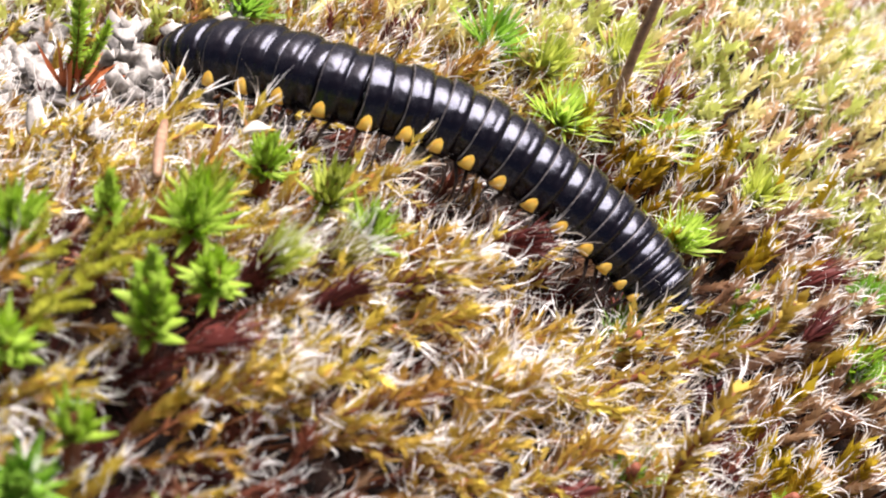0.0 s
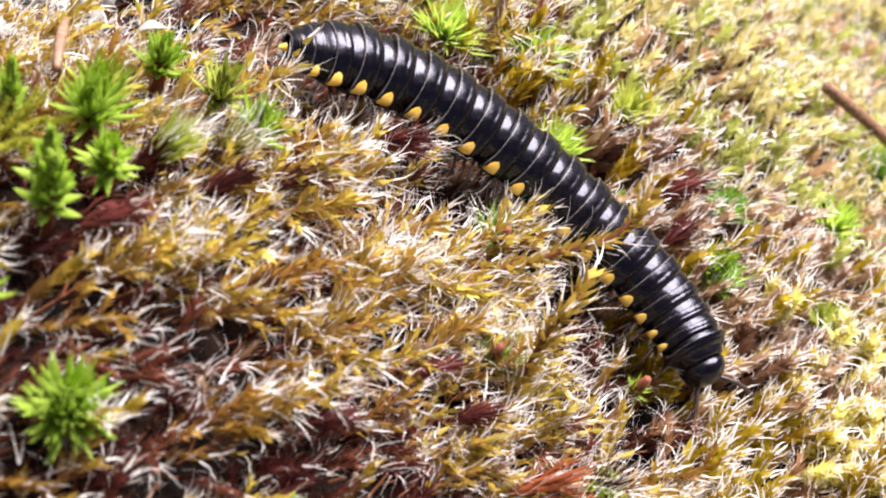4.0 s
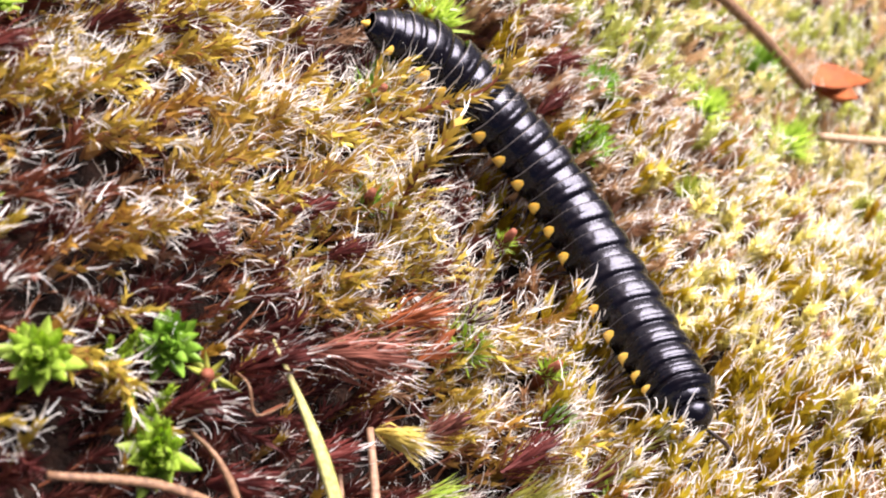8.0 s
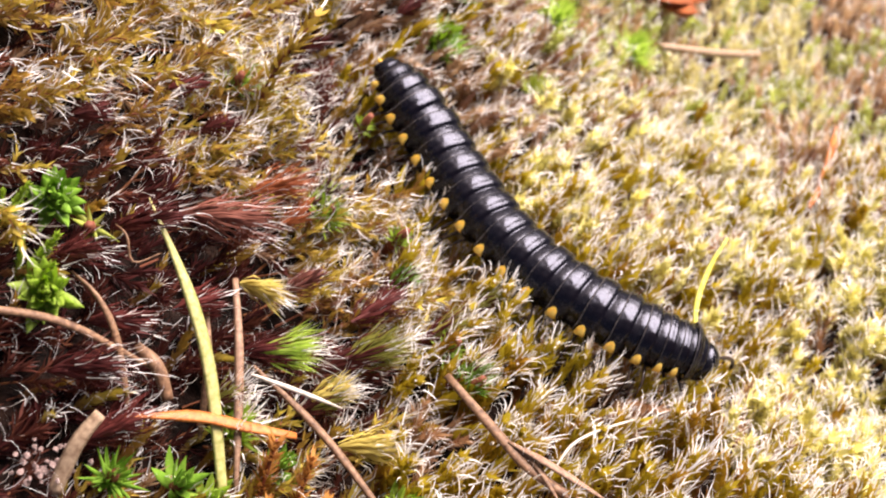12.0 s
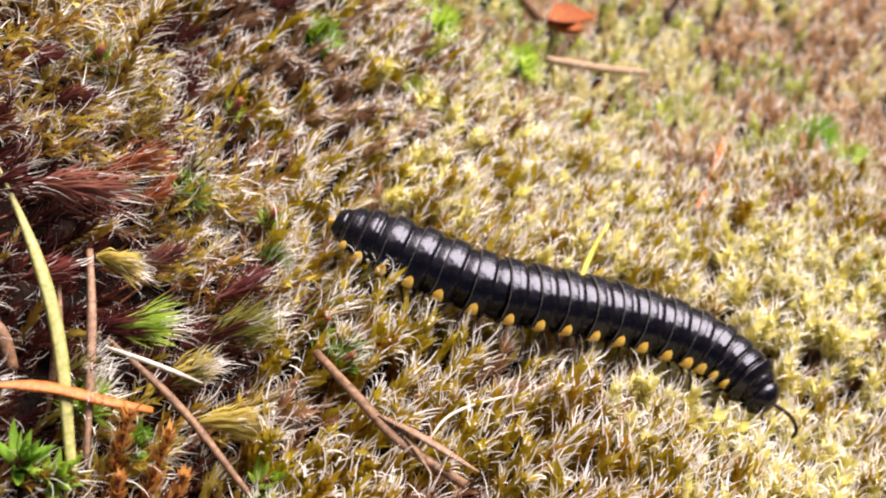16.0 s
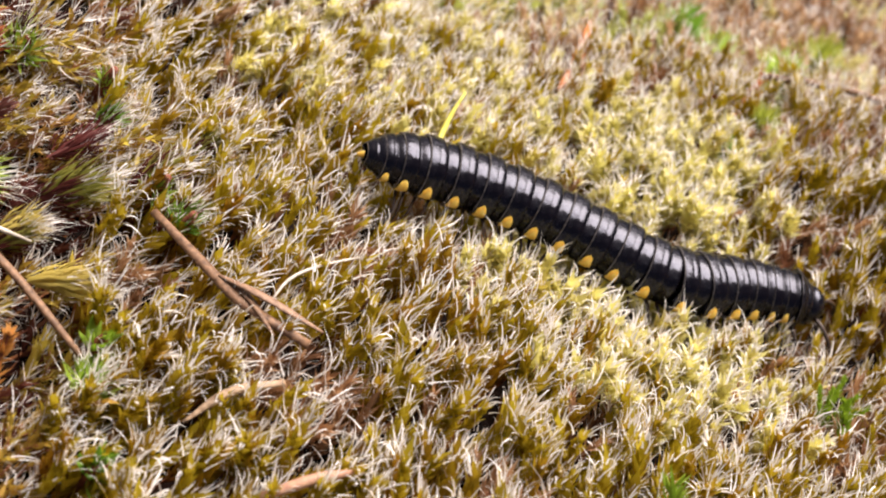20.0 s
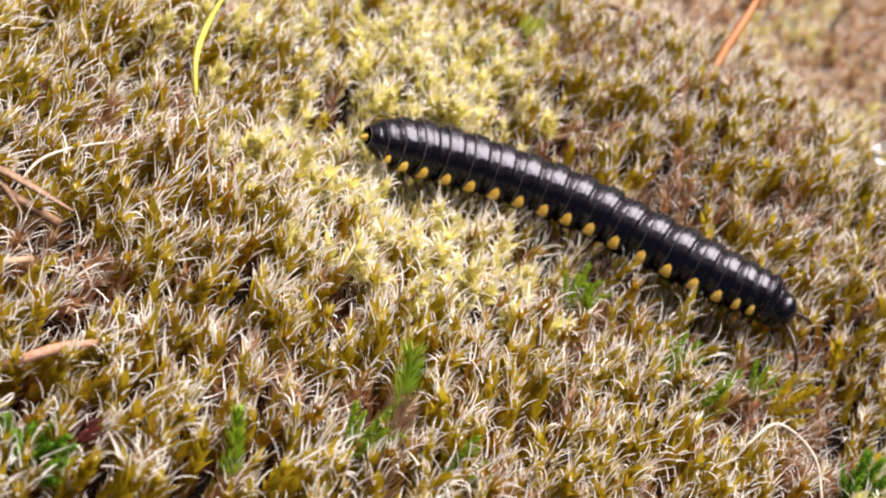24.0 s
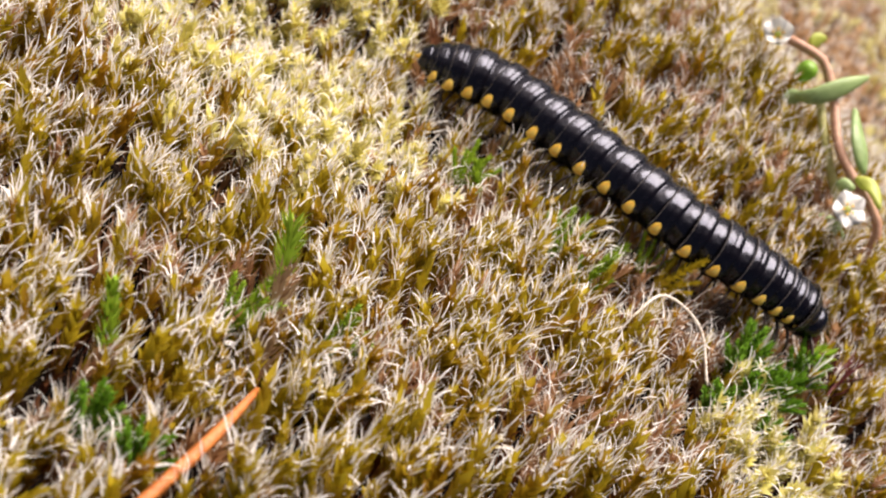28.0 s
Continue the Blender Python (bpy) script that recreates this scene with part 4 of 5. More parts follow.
    # red-brown dead clumps
    red = [(1.0, -1.9, 0.72, 80, (0.15, 0.4)), (1.3, -1.38, 0.55, 56, (0.5, 0.6)), (0.45, -3.5, 0.55, 70, (0.25, 0.5)), (2.36, -2.02, 0.5, 60, (0.8, 0.6)), (1.55, -1.5, 0.36, 34, (0.9, 0.5)),
           (-1.17, -0.9, 0.42, 50, (0.6, 0.5)), (-1.6, -1.6, 0.45, 50, (0.5, 0.5)), (-0.8, -0.47, 0.42, 50, (0.4, 0.5)), (-0.36, 0.42, 0.5, 60, (0.1, 0.5)),
           (0.43, -1.08, 0.34, 36, (0.6, 0.5)), (1.9, 1.9, 0.5, 50, (0.6, 1.5)), (0.5, -2.33, 0.5, 56, (0.4, 0.6)), (1.05, -2.65, 0.42, 50, (0.6, 0.8)),
           (11.9, -3.9, 0.5, 46, (0.9, 0.6)), (4.6, -5.0, 0.35, 30, (0.5, 1.0)), (0.58, -3.08, 0.45, 50, (0.3, 0.6)), (0.8, -3.75, 0.5, 56, (0.7, 0.6)), (0.15, -2.85, 0.4, 40, (0.3, 0.6)),
           (-0.1, -1.9, 0.36, 40, (0.5, 0.6)), (0.75, -1.2, 0.36, 40, (0.4, 0.5)), (1.75, -2.05, 0.36, 40, (0.7, 0.5)), (0.4, 2.55, 0.6, 60, (1.2, 0.5)), (2.0, 1.5, 0.4, 44, (0.9, 0.5)), (11.6, -3.6, 0.4, 40, (1.4, 0.6))]
    for k, (x, y, s, n, toward) in enumerate(red):
        old = PINKDEAD if k == 0 else ORANGE if k in (1, 4) else REDDEAD if k % 4 else PINKDEAD if k == 20 else REDDEAD
        label = {PINKDEAD: "dead pinkish-brown moss bundle lying over", ORANGE: "dead rust-orange moss leaves"}.get(old, "clump of dead wine-red moss bristles")
        brush(x, y, s * 0.8, None, label, (math.cos(toward[0]), math.sin(toward[0]), 0.2 + 0.15 * (k % 3)), lift=0.26, n=int(n * 1.9), seed=140 + k, old=old,
              category="dead moss", group="dead moss clumps", name="dead_moss")

    for k, (x, y, s, toward) in enumerate([(2.55, -3.17, 0.38, (0.95, 0.25, 0.2)), (1.45, -2.28, 0.32, (0.8, -0.2, 0.3)), (2.2, -2.85, 0.28, (0.8, 0.4, 0.3))]):
        brush(x, y, s, PLUME, "pale yellow moss plume with long silver points", toward, 0.5, 0.28, 90, seed=720 + k, old=PLUME, group="pale plumes in the moss", name="moss_plume")

    # feathery sprigs
    for k, (x, y, s, mat, br, az) in enumerate([
            (1.32, 1.15, 0.36, GREENMOSS, 5, 60),
            (9.15, -3.2, 0.5, GREENMOSS, 5, 70), (8.5, -2.5, 0.45, GREENMOSS, 5, 70), (6.85, -4.9, 0.45, GREENMOSS, 4, 20), (6.23, -4.85, 0.5, GREENMOSS, 5, 60),
            (9.99, -3.2, 0.4, GREENMOSS, 4, 60), (9.3, -3.6, 0.5, GREENMOSS, 5, 60), (8.8, -3.0, 0.45, OLIVE, 4, 60), (10.1, -3.35, 0.5, OLIVE, 5, 20)]):
        sprig(x, y, s, mat, "feathery olive moss sprig" if mat is OLIVE else "feathery bright green moss sprig", br, az, 0.24, 90, 48, seed=170 + k)
    for k, (x, y, s, az) in enumerate([(10.8, -4.05, 0.5, 70), (10.95, -4.25, 0.45, 110), (11.1, -4.2, 0.42, 30), (10.45, -4.5, 0.36, 90), (11.0, -4.6, 0.32, 60), (4.3, -5.25, 0.5, 60), (11.5, -3.95, 0.4, 60), (5.4, -5.75, 0.36, 60), (5.68, -5.98, 0.36, 80)]):
        sprig(x, y, s, CLUB, "dense vivid green clubmoss shoot", 16, az, 0.2, 150, 36, seed=190 + k)

    # feathery shoots: needle leaves along a leaning stem, brown at the foot and green at the tip
    rng = np.random.default_rng(44)
    for x, y, ln, dirn, green, label in ((6.47, -5.2, 1.25, (0.1, 1.0, 0.45), 0.62, "feathery moss shoot with brown foot and olive tip"),
                                         (6.85, -4.8, 0.5, (0.8, 0.3, 0.3), 0.15, "olive green feathery side shoot"),
                                         (10.5, -3.72, 0.75, (-0.8, 0.15, 0.12), 2.0, "rusty brown feathery moss shoot"),
                                         (9.45, -3.3, 0.6, (0.6, 0.4, 0.5), 0.5, "feathery moss shoot with a green tip"),
                                         (8.6, -2.9, 0.6, (-0.1, 0.7, 0.6), 0.4, "feathery moss shoot with a green tip"),
                                         (1.95, -3.75, 0.85, (-0.05, 0.35, 0.9), 3.0, "amber withered moss shoot standing up"),
                                         (2.2, -3.8, 0.8, (0.0, 0.4, 0.8), 3.0, "amber withered moss shoot standing up"),
                                         (2.35, -3.95, 0.7, (0.05, 0.35, 0.9), 3.0, "amber withered moss shoot standing up"),
                                         (2.05, -4.0, 0.6, (-0.1, 0.35, 0.9), 3.0, "amber withered moss shoot standing up"),
                                         (5.55, -5.3, 0.7, (-0.1, 0.7, 0.5), 0.3, "feathery moss shoot with a green tip")):
        base = tagged(new("feather_moss"), label, "moss plant", "feathery shoots in the moss")
        base.location = (x * CM, y * CM, (gh(x, y) - (0.25 if green > 1 else 0.08)) * CM)
        d = Vector(dirn).normalized()
        line = np.array([np.array(d) * ln * s + np.array((0, 0, -0.12)) * s * s * ln for s in np.linspace(0, 1, 30)])
        v, f = sweep(line * CM, np.linspace(0.025, 0.01, 30) * CM, np.linspace(0.025, 0.01, 30) * CM, 6, (0, 1, 0.1))
        link_mesh("stem", v, f, [STEM], base)
        for name_, mat, lo, hi in (("old_leaves", AMBER if green > 2.5 else TANLEAF if green < 1 else ORANGE, 0.05, min(1.0, green)), ("leaves", GREENMOSS, green, 1.0)):
            if hi - lo < 0.02:
                continue
            vv, ff = [], []
            for _ in range(int((260 if green < 2.5 else 120) * (hi - lo))):
                u = rng.uniform(lo, hi)
                b = line[int(u * 29)]
                out = np.cross(d, rng.normal(0, 1, 3))
                out /= np.linalg.norm(out)
                way = np.array(d) * 0.75 + out * 0.75
                side = np.cross(d, out)
                w = (0.2 - 0.09 * u) * ln * rng.uniform(0.8, 1.2)
                k = len(vv)
                vv += [b + side * 0.012, b - side * 0.012, b + way * w * 0.5 + side * 0.014, b + way * w * 0.5 - side * 0.014, b + way * w + np.array(d) * w * 0.15]
                ff += [(k, k + 1, k + 3), (k, k + 3, k + 2), (k + 2, k + 3, k + 4)]
            ob = tri_mesh(name_, np.array(vv) * CM, np.array(ff), np.zeros(len(ff), int), [mat], {"age": np.full(len(vv), 0.9), "tone": rng.uniform(0.3, 0.9, len(vv))})
            ob.parent = base

    # the golden shoots that arch over the trail
    rng = np.random.default_rng(5)
    for name_, label, pts in (("moss_shoot", "golden moss shoot with silver points arching over the trail", [(0.45, -0.06, 0.0), (0.63, -0.01, 0.33), (0.82, 0.03, 0.49), (1.07, 0.09, 0.68), (1.32, 0.18, 0.85), (1.47, 0.37, 1.07)]),
                              ("moss_shoot", "golden moss shoot with silver points standing up", [(0.9, -0.9, -0.1), (0.99, -0.77, 0.19), (1.04, -0.66, 0.56), (1.13, -0.54, 0.81), (1.19, -0.39, 0.95)])):
        line = smooth_line(pts, 40)
        base = tagged(new(name_), label, "moss plant", "golden shoots over the trail")
        base.location = Vector(line[0]) * CM
        v, f = sweep((line - line[0]) * CM, np.linspace(0.028, 0.012, 40) * CM, np.linspace(0.028, 0.012, 40) * CM, 6)
        link_mesh("stem", v, f, [STEM], base)
        vv, ff, mm, base_n = [], [], [], 0
        for i in range(3, 40):
            d = line[min(i + 1, 39)] - line[i - 1]
            d /= np.linalg.norm(d)
            for _ in range(3):
                out = np.cross(d, rng.normal(0, 1, 3))
                out /= np.linalg.norm(out)
                ln = 0.16 * rng.uniform(0.7, 1.3)
                way = d * 0.8 + out * rng.uniform(0.35, 0.75)
                side = np.cross(d, out)
                b = line[i] - line[0]
                k = len(vv)
                tip = b + way * ln
                vv += [b, b + way * ln * 0.4 + side * 0.03, b + way * ln * 0.4 - side * 0.03, tip]
                ff += [(k, k + 1, k + 3), (k, k + 3, k + 2)]
                mm += [0, 0]
                if rng.random() < 0.6:
                    k = len(vv)
                    a_, b_ = wisp(rng, tip, way, side, 0.14 * rng.uniform(0.6, 1.4), 0.0045, 0.5, out)
                    vv += a_
                    ff += [(k + p, k + q, k + r) for p, q, r in b_]
                    mm += [1] * 5
        ob = tri_mesh("leaves", np.array(vv) * CM, np.array(ff), np.array(mm), [GOLD, HAIR], {"age": np.full(len(vv), 0.75), "tone": np.repeat(rng.uniform(0.3, 0.9), len(vv))})
        ob.parent = base


def build_litter():
    S = strand
    S("grass", "yellow-green grass blade lying across the moss", "grass", [(0.5, -2.2, 0.16), (0.97, -2.68, 0.24), (1.32, -3.14, 0.2), (1.7, -3.85, 0.0)], 0.05, 0.014, BLADE, (0.12, 0.7))
    S("pine_needle", "brown dry pine needle on the moss", "needle", [(1.27, -2.33, 0.12), (1.49, -2.95, 0.18), (1.76, -3.75, 0.0)], 0.035, 0.022, TAN, (0.7, 0.5))
    S("pine_needle", "pale dry needle beside the grass blade", "needle", [(1.15, -2.6, 0.02), (1.28, -3.0, 0.08), (1.4, -3.5, 0.0)], 0.03, 0.02, STRAW, (0.4, 0.5))
    S("dry_twig", "thin curled brown stem", "stem", [(0.2, -2.95, 0.05), (0.42, -3.06, 0.17), (0.64, -3.24, 0.17), (0.9, -3.6, 0.0)], 0.028, 0.022, STRAW, (0.3, 0.7))
    S("dead_leaf", "narrow orange-brown dry leaf blade", "leaf", [(0.85, -3.66, 0.12), (1.33, -3.44, 0.16), (1.7, -3.36, 0.16), (2.05, -3.27, 0.12)], 0.05, 0.012, RUSTSTRAW, (0.1, 0.6))
    S("pine_needle", "bleached white needle on the moss", "needle", [(1.6, -2.96, 0.12), (1.95, -2.96, 0.16), (2.32, -2.95, 0.12)], 0.022, 0.018, BLEACHED, (0.5, 0.3))
    S("straw", "long brown straw lying on the moss", "straw", [(1.6, -2.88, 0.1), (2.22, -3.21, 0.16), (2.85, -3.65, 0.05)], 0.035, 0.022, STRAW, (0.4, 0.7))
    S("straw", "long pale brown stalk lying on the moss", "straw", [(-0.4, -3.62, 0.1), (0.24, -3.35, 0.16), (0.92, -3.26, 0.12)], 0.035, 0.025, STRAW, (0.8, 0.5))
    S("dry_sheath", "brown dry twig with a split papery end", "twig", [(3.03, -2.44, 0.14), (3.5, -2.88, 0.17), (3.74, -3.09, 0.17), (4.25, -3.28, 0.08)], 0.048, 0.03, STRAW, (0.75, 0.9))
    S("dry_sheath", "thin split strip of the dry twig", "twig", [(3.5, -2.86, 0.14), (3.75, -3.04, 0.2), (4.0, -3.3, 0.14)], 0.03, 0.012, STRAW, (0.5, 0.3))
    S("dry_sheath", "flat papery strip of the dry twig", "twig", [(3.55, -2.92, 0.2), (3.85, -3.06, 0.24), (4.32, -3.18, 0.12)], 0.035, 0.01, TAN, (0.4, 0.3))
    S("pale_twig", "thin curved white twig on the moss", "twig", [(3.91, -3.12, 0.06), (3.95, -2.98, 0.15), (4.03, -2.81, 0.18), (4.21, -2.64, 0.18), (4.5, -2.42, 0.14)], 0.013, 0.011, BLEACHED, (0.4, 0.7))
    S("dry_chip", "pale brown sliver of dry stem", "twig", [(3.57, -4.0, 0.04), (3.81, -3.76, 0.1), (4.14, -3.6, 0.06)], 0.034, 0.014, PALESTRAW, (0.3, 0.8))
    S("grass", "lemon-yellow grass blade standing in the moss", "grass", [(5.19, -1.2, -0.1), (5.1, -0.85, 0.15), (5.14, -0.5, 0.4), (5.22, -0.25, 0.62)], 0.028, 0.01, LEMON, (0.4, 0.4))
    S("grass", "dry orange grass blade farther along", "grass", [(6.6, 1.5, 0.0), (6.85, 2.2, 0.15), (7.12, 3.2, 0.2)], 0.06, 0.012, RUSTSTRAW, (0.4, 0.2))
    S("grass", "dry orange grass stalk standing in the moss", "grass", [(10.35, 0.8, -0.1), (10.6, 1.4, 0.3), (10.9, 2.0, 0.8), (11.2, 2.6, 1.2)], 0.045, 0.014, RUSTSTRAW, (0.5, 0.2))
    S("white_twig", "thin white looped dry stem", "stem", [(9.6, -3.95, 0.0), (9.72, -3.8, 0.14), (10.03, -3.57, 0.16), (10.3, -3.83, 0.18), (10.36, -4.3, 0.08)], 0.014, 0.014, BLEACHED, (0.8, 0.8), n=30)
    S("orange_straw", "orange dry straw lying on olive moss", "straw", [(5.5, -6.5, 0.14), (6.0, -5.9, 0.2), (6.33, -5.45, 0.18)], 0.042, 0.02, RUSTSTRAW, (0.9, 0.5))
    S("grass", "small curled yellow-green grass blade", "grass", [(0.46, -0.54, 0.0), (0.44, -0.47, 0.12), (0.54, -0.42, 0.18), (0.66, -0.42, 0.2), (0.76, -0.47, 0.12)], 0.018, 0.014, LEMON, (0.9, 0.3))
    S("fallen_stick", "brown dry stick farther along the bank", "stick", [(3.3, 4.5, 0.3), (4.1, 4.6, 0.35), (4.9, 4.6, 0.2)], 0.07, 0.06, STRAW, (0.8, 0.8))
    S("fallen_stick", "thin pale twig lying on the far moss", "stick", [(5.0, 3.7, 0.2), (5.7, 4.1, 0.25), (6.4, 4.55, 0.2)], 0.055, 0.045, PALESTRAW, (0.8, 0.6))
    S("fallen_stick", "dark thin twig behind the dead sprig", "stick", [(8.8, 2.4, 0.2), (9.8, 2.3, 0.25), (10.8, 2.1, 0.1)], 0.05, 0.04, STRAW, (0.8, 0.4))
    S("tall_twig", "thin grey upright stem", "stem", [(0.05, 2.3, -0.2), (0.1, 2.5, 0.6), (0.2, 2.7, 1.5), (0.28, 2.85, 2.3)], 0.04, 0.04, TAN, (0.9, 0.6))
    S("dry_stalk", "flat tan stalk standing in the moss", "stalk", [(0.6, -4.25, -0.05), (0.64, -4.0, 0.2), (0.72, -3.82, 0.34)], 0.055, 0.014, PALESTRAW, (0.9, 0.8))
    S("dry_stalk", "short thick brown stalk lying in the hollow", "stalk", [(0.78, -3.15, 0.06), (0.95, -3.25, 0.16), (1.1, -3.38, 0.08)], 0.055, 0.045, STRAW, (0.8, 0.8))
    S("dry_stalk", "thin brown stalk bent over the moss", "stalk", [(0.35, -2.5, 0.1), (0.46, -2.62, 0.26), (0.56, -2.72, 0.2), (0.72, -2.6, 0.3)], 0.011, 0.009, STRAW, (0.3, 0.2))
    S("dry_stalk", "pale brown broken stalk leaning in the moss", "stalk", [(-2.36, -0.6, 0.1), (-2.44, -0.36, 0.2), (-2.53, -0.08, 0.2)], 0.036, 0.03, TAN, (0.8, 0.7))
    S("dry_chip", "small pale scrap of dry leaf on a green shoot", "leaf", [(-2.02, -0.14, 0.32), (-1.95, -0.1, 0.38), (-1.88, -0.04, 0.36)], 0.045, 0.008, BLEACHED, (0.5, 0.1))
    S("red_twig", "short dark red stem tip on the moss", "stem", [(4.1, -4.5, 0.1), (4.4, -4.35, 0.15), (4.65, -4.2, 0.05)], 0.04, 0.03, PINKSTEM, (0.8, 0.5))
    # dead curled leaf and dried sprig
    for k, (x, y) in enumerate([(8.2, 1.95), (8.45, 1.85), (8.6, 1.6)]):
        tuft(x, y, 0.6, ORANGE, "dried rust-brown sprig on the far moss", 26, -5, 40, 0.0, lift=0.2, width=0.03, category="dead moss", group="dead moss clumps", name="dead_moss", toward=(0.2, 0.8), seed=300 + k)
    base = tagged(new("dead_leaf"), "curled rust-brown dead leaf on the bank", "leaf")
    base.matrix_basis = pose(5.1 * CM, 5.1 * CM, (gh(5.1, 5.1) + 0.12) * CM, 10, -10, -60)
    for s, r in ((0.95, 0), (0.75, 40)):
        ob = new("lobe", leaf_mesh("lobe", s, 0.5, 0.9, 0.7, ORANGE))
        ob.parent = base
        ob.matrix_basis = pose(0, 0, 0, 0, 0, r)
    # small red bud
    bm = bmesh.new()
    bmesh.ops.create_uvsphere(bm, u_segments=12, v_segments=9, radius=0.05 * CM)
    for q in bm.verts:
        q.co.z *= 1.3 - 0.3 * q.co.x / (0.05 * CM)
    me = bpy.data.meshes.new("red_bud")
    bm.to_mesh(me)
    bm.free()
    me.materials.append(ORANGE)
    bud = tagged(new("red_bud", me), "small rust-red bud lying in the moss", "bud")
    bud.location = (8.0 * CM, -2.55 * CM, (gh(8.0, -2.55) - 0.03) * CM)
    rng = np.random.default_rng(78)
    crumbs = tagged(new("lichen_crumbs"), "pinkish-grey crumbly lichen in the hollow", "lichen")
    crumbs.location = (0.5 * CM, -4.1 * CM, (gh(0.5, -4.1) - 0.05) * CM)
    for k in range(46):
        bm = bmesh.new()
        bmesh.ops.create_icosphere(bm, subdivisions=1, radius=rng.uniform(0.012, 0.03) * CM)
        for q in bm.verts:
            q.co *= rng.uniform(0.65, 1.3)
        me = bpy.data.meshes.new("crumb")
        bm.to_mesh(me)
        bm.free()
        me.materials.append(CRUMB)
        ob = new("crumb", me)
        ob.parent = crumbs
        ob.location = (rng.normal(0, 0.11) * CM, rng.normal(0, 0.08) * CM, rng.uniform(0.0, 0.14) * CM)
    # grey lichen on the stone at the bank's edge
    rng = np.random.default_rng(77)
    crust = tagged(new("lichen_crust"), "pale grey lichen plates on bare stone", "lichen")
    cx, cy = -3.9, 1.3
    crust.location = (cx * CM, cy * CM, gh(cx, cy) * CM)
    for k in range(120):
        x, y = cx + rng.normal(0, 0.75), cy + rng.normal(0, 0.6)
        r = rng.uniform(0.05, 0.19)
        n = 14
        rim = [(r * (1 + 0.35 * math.sin(3 * a + k) + 0.2 * math.sin(5 * a + 2 * k)), a) for a in np.linspace(0, 2 * math.pi, n, endpoint=False)]
        v = [(q * math.cos(a), q * math.sin(a), 0.04 * math.sin(4 * a + k) + 0.05) for q, a in rim] + [(0, 0, 0)]
        v += [(q * 0.92 * math.cos(a), q * 0.92 * math.sin(a), 0.04 * math.sin(4 * a + k)) for q, a in rim] + [(0, 0, -0.04)]
        f = [(i, (i + 1) % n, n) for i in range(n)] + [((i + 1) % n + n + 1, i + n + 1, 2 * n + 1) for i in range(n)]
        f += [(i + n + 1, (i + 1) % n + n + 1, (i + 1) % n, i) for i in range(n)]
        plate = link_mesh("plate", np.array(v) * CM, f, [LICHEN], crust)
        plate.matrix_basis = pose((x - cx) * CM, (y - cy) * CM, (gh(x, y) - gh(cx, cy) + rng.uniform(-0.2, 0.05)) * CM, rng.normal(0, 30), rng.normal(0, 30), rng.uniform(0, 360))
    tuft(-3.64, 0.88, 0.4, ORANGE, "orange-based moss shoot on the lichen", 24, 20, 80, 0.0, lift=0.25, width=0.03, seed=400)
    sprig(-3.62, 0.9, 0.75, GREENMOSS, "green moss shoot rising from an orange base", 3, 70, 0.3, 60, 22, seed=401)


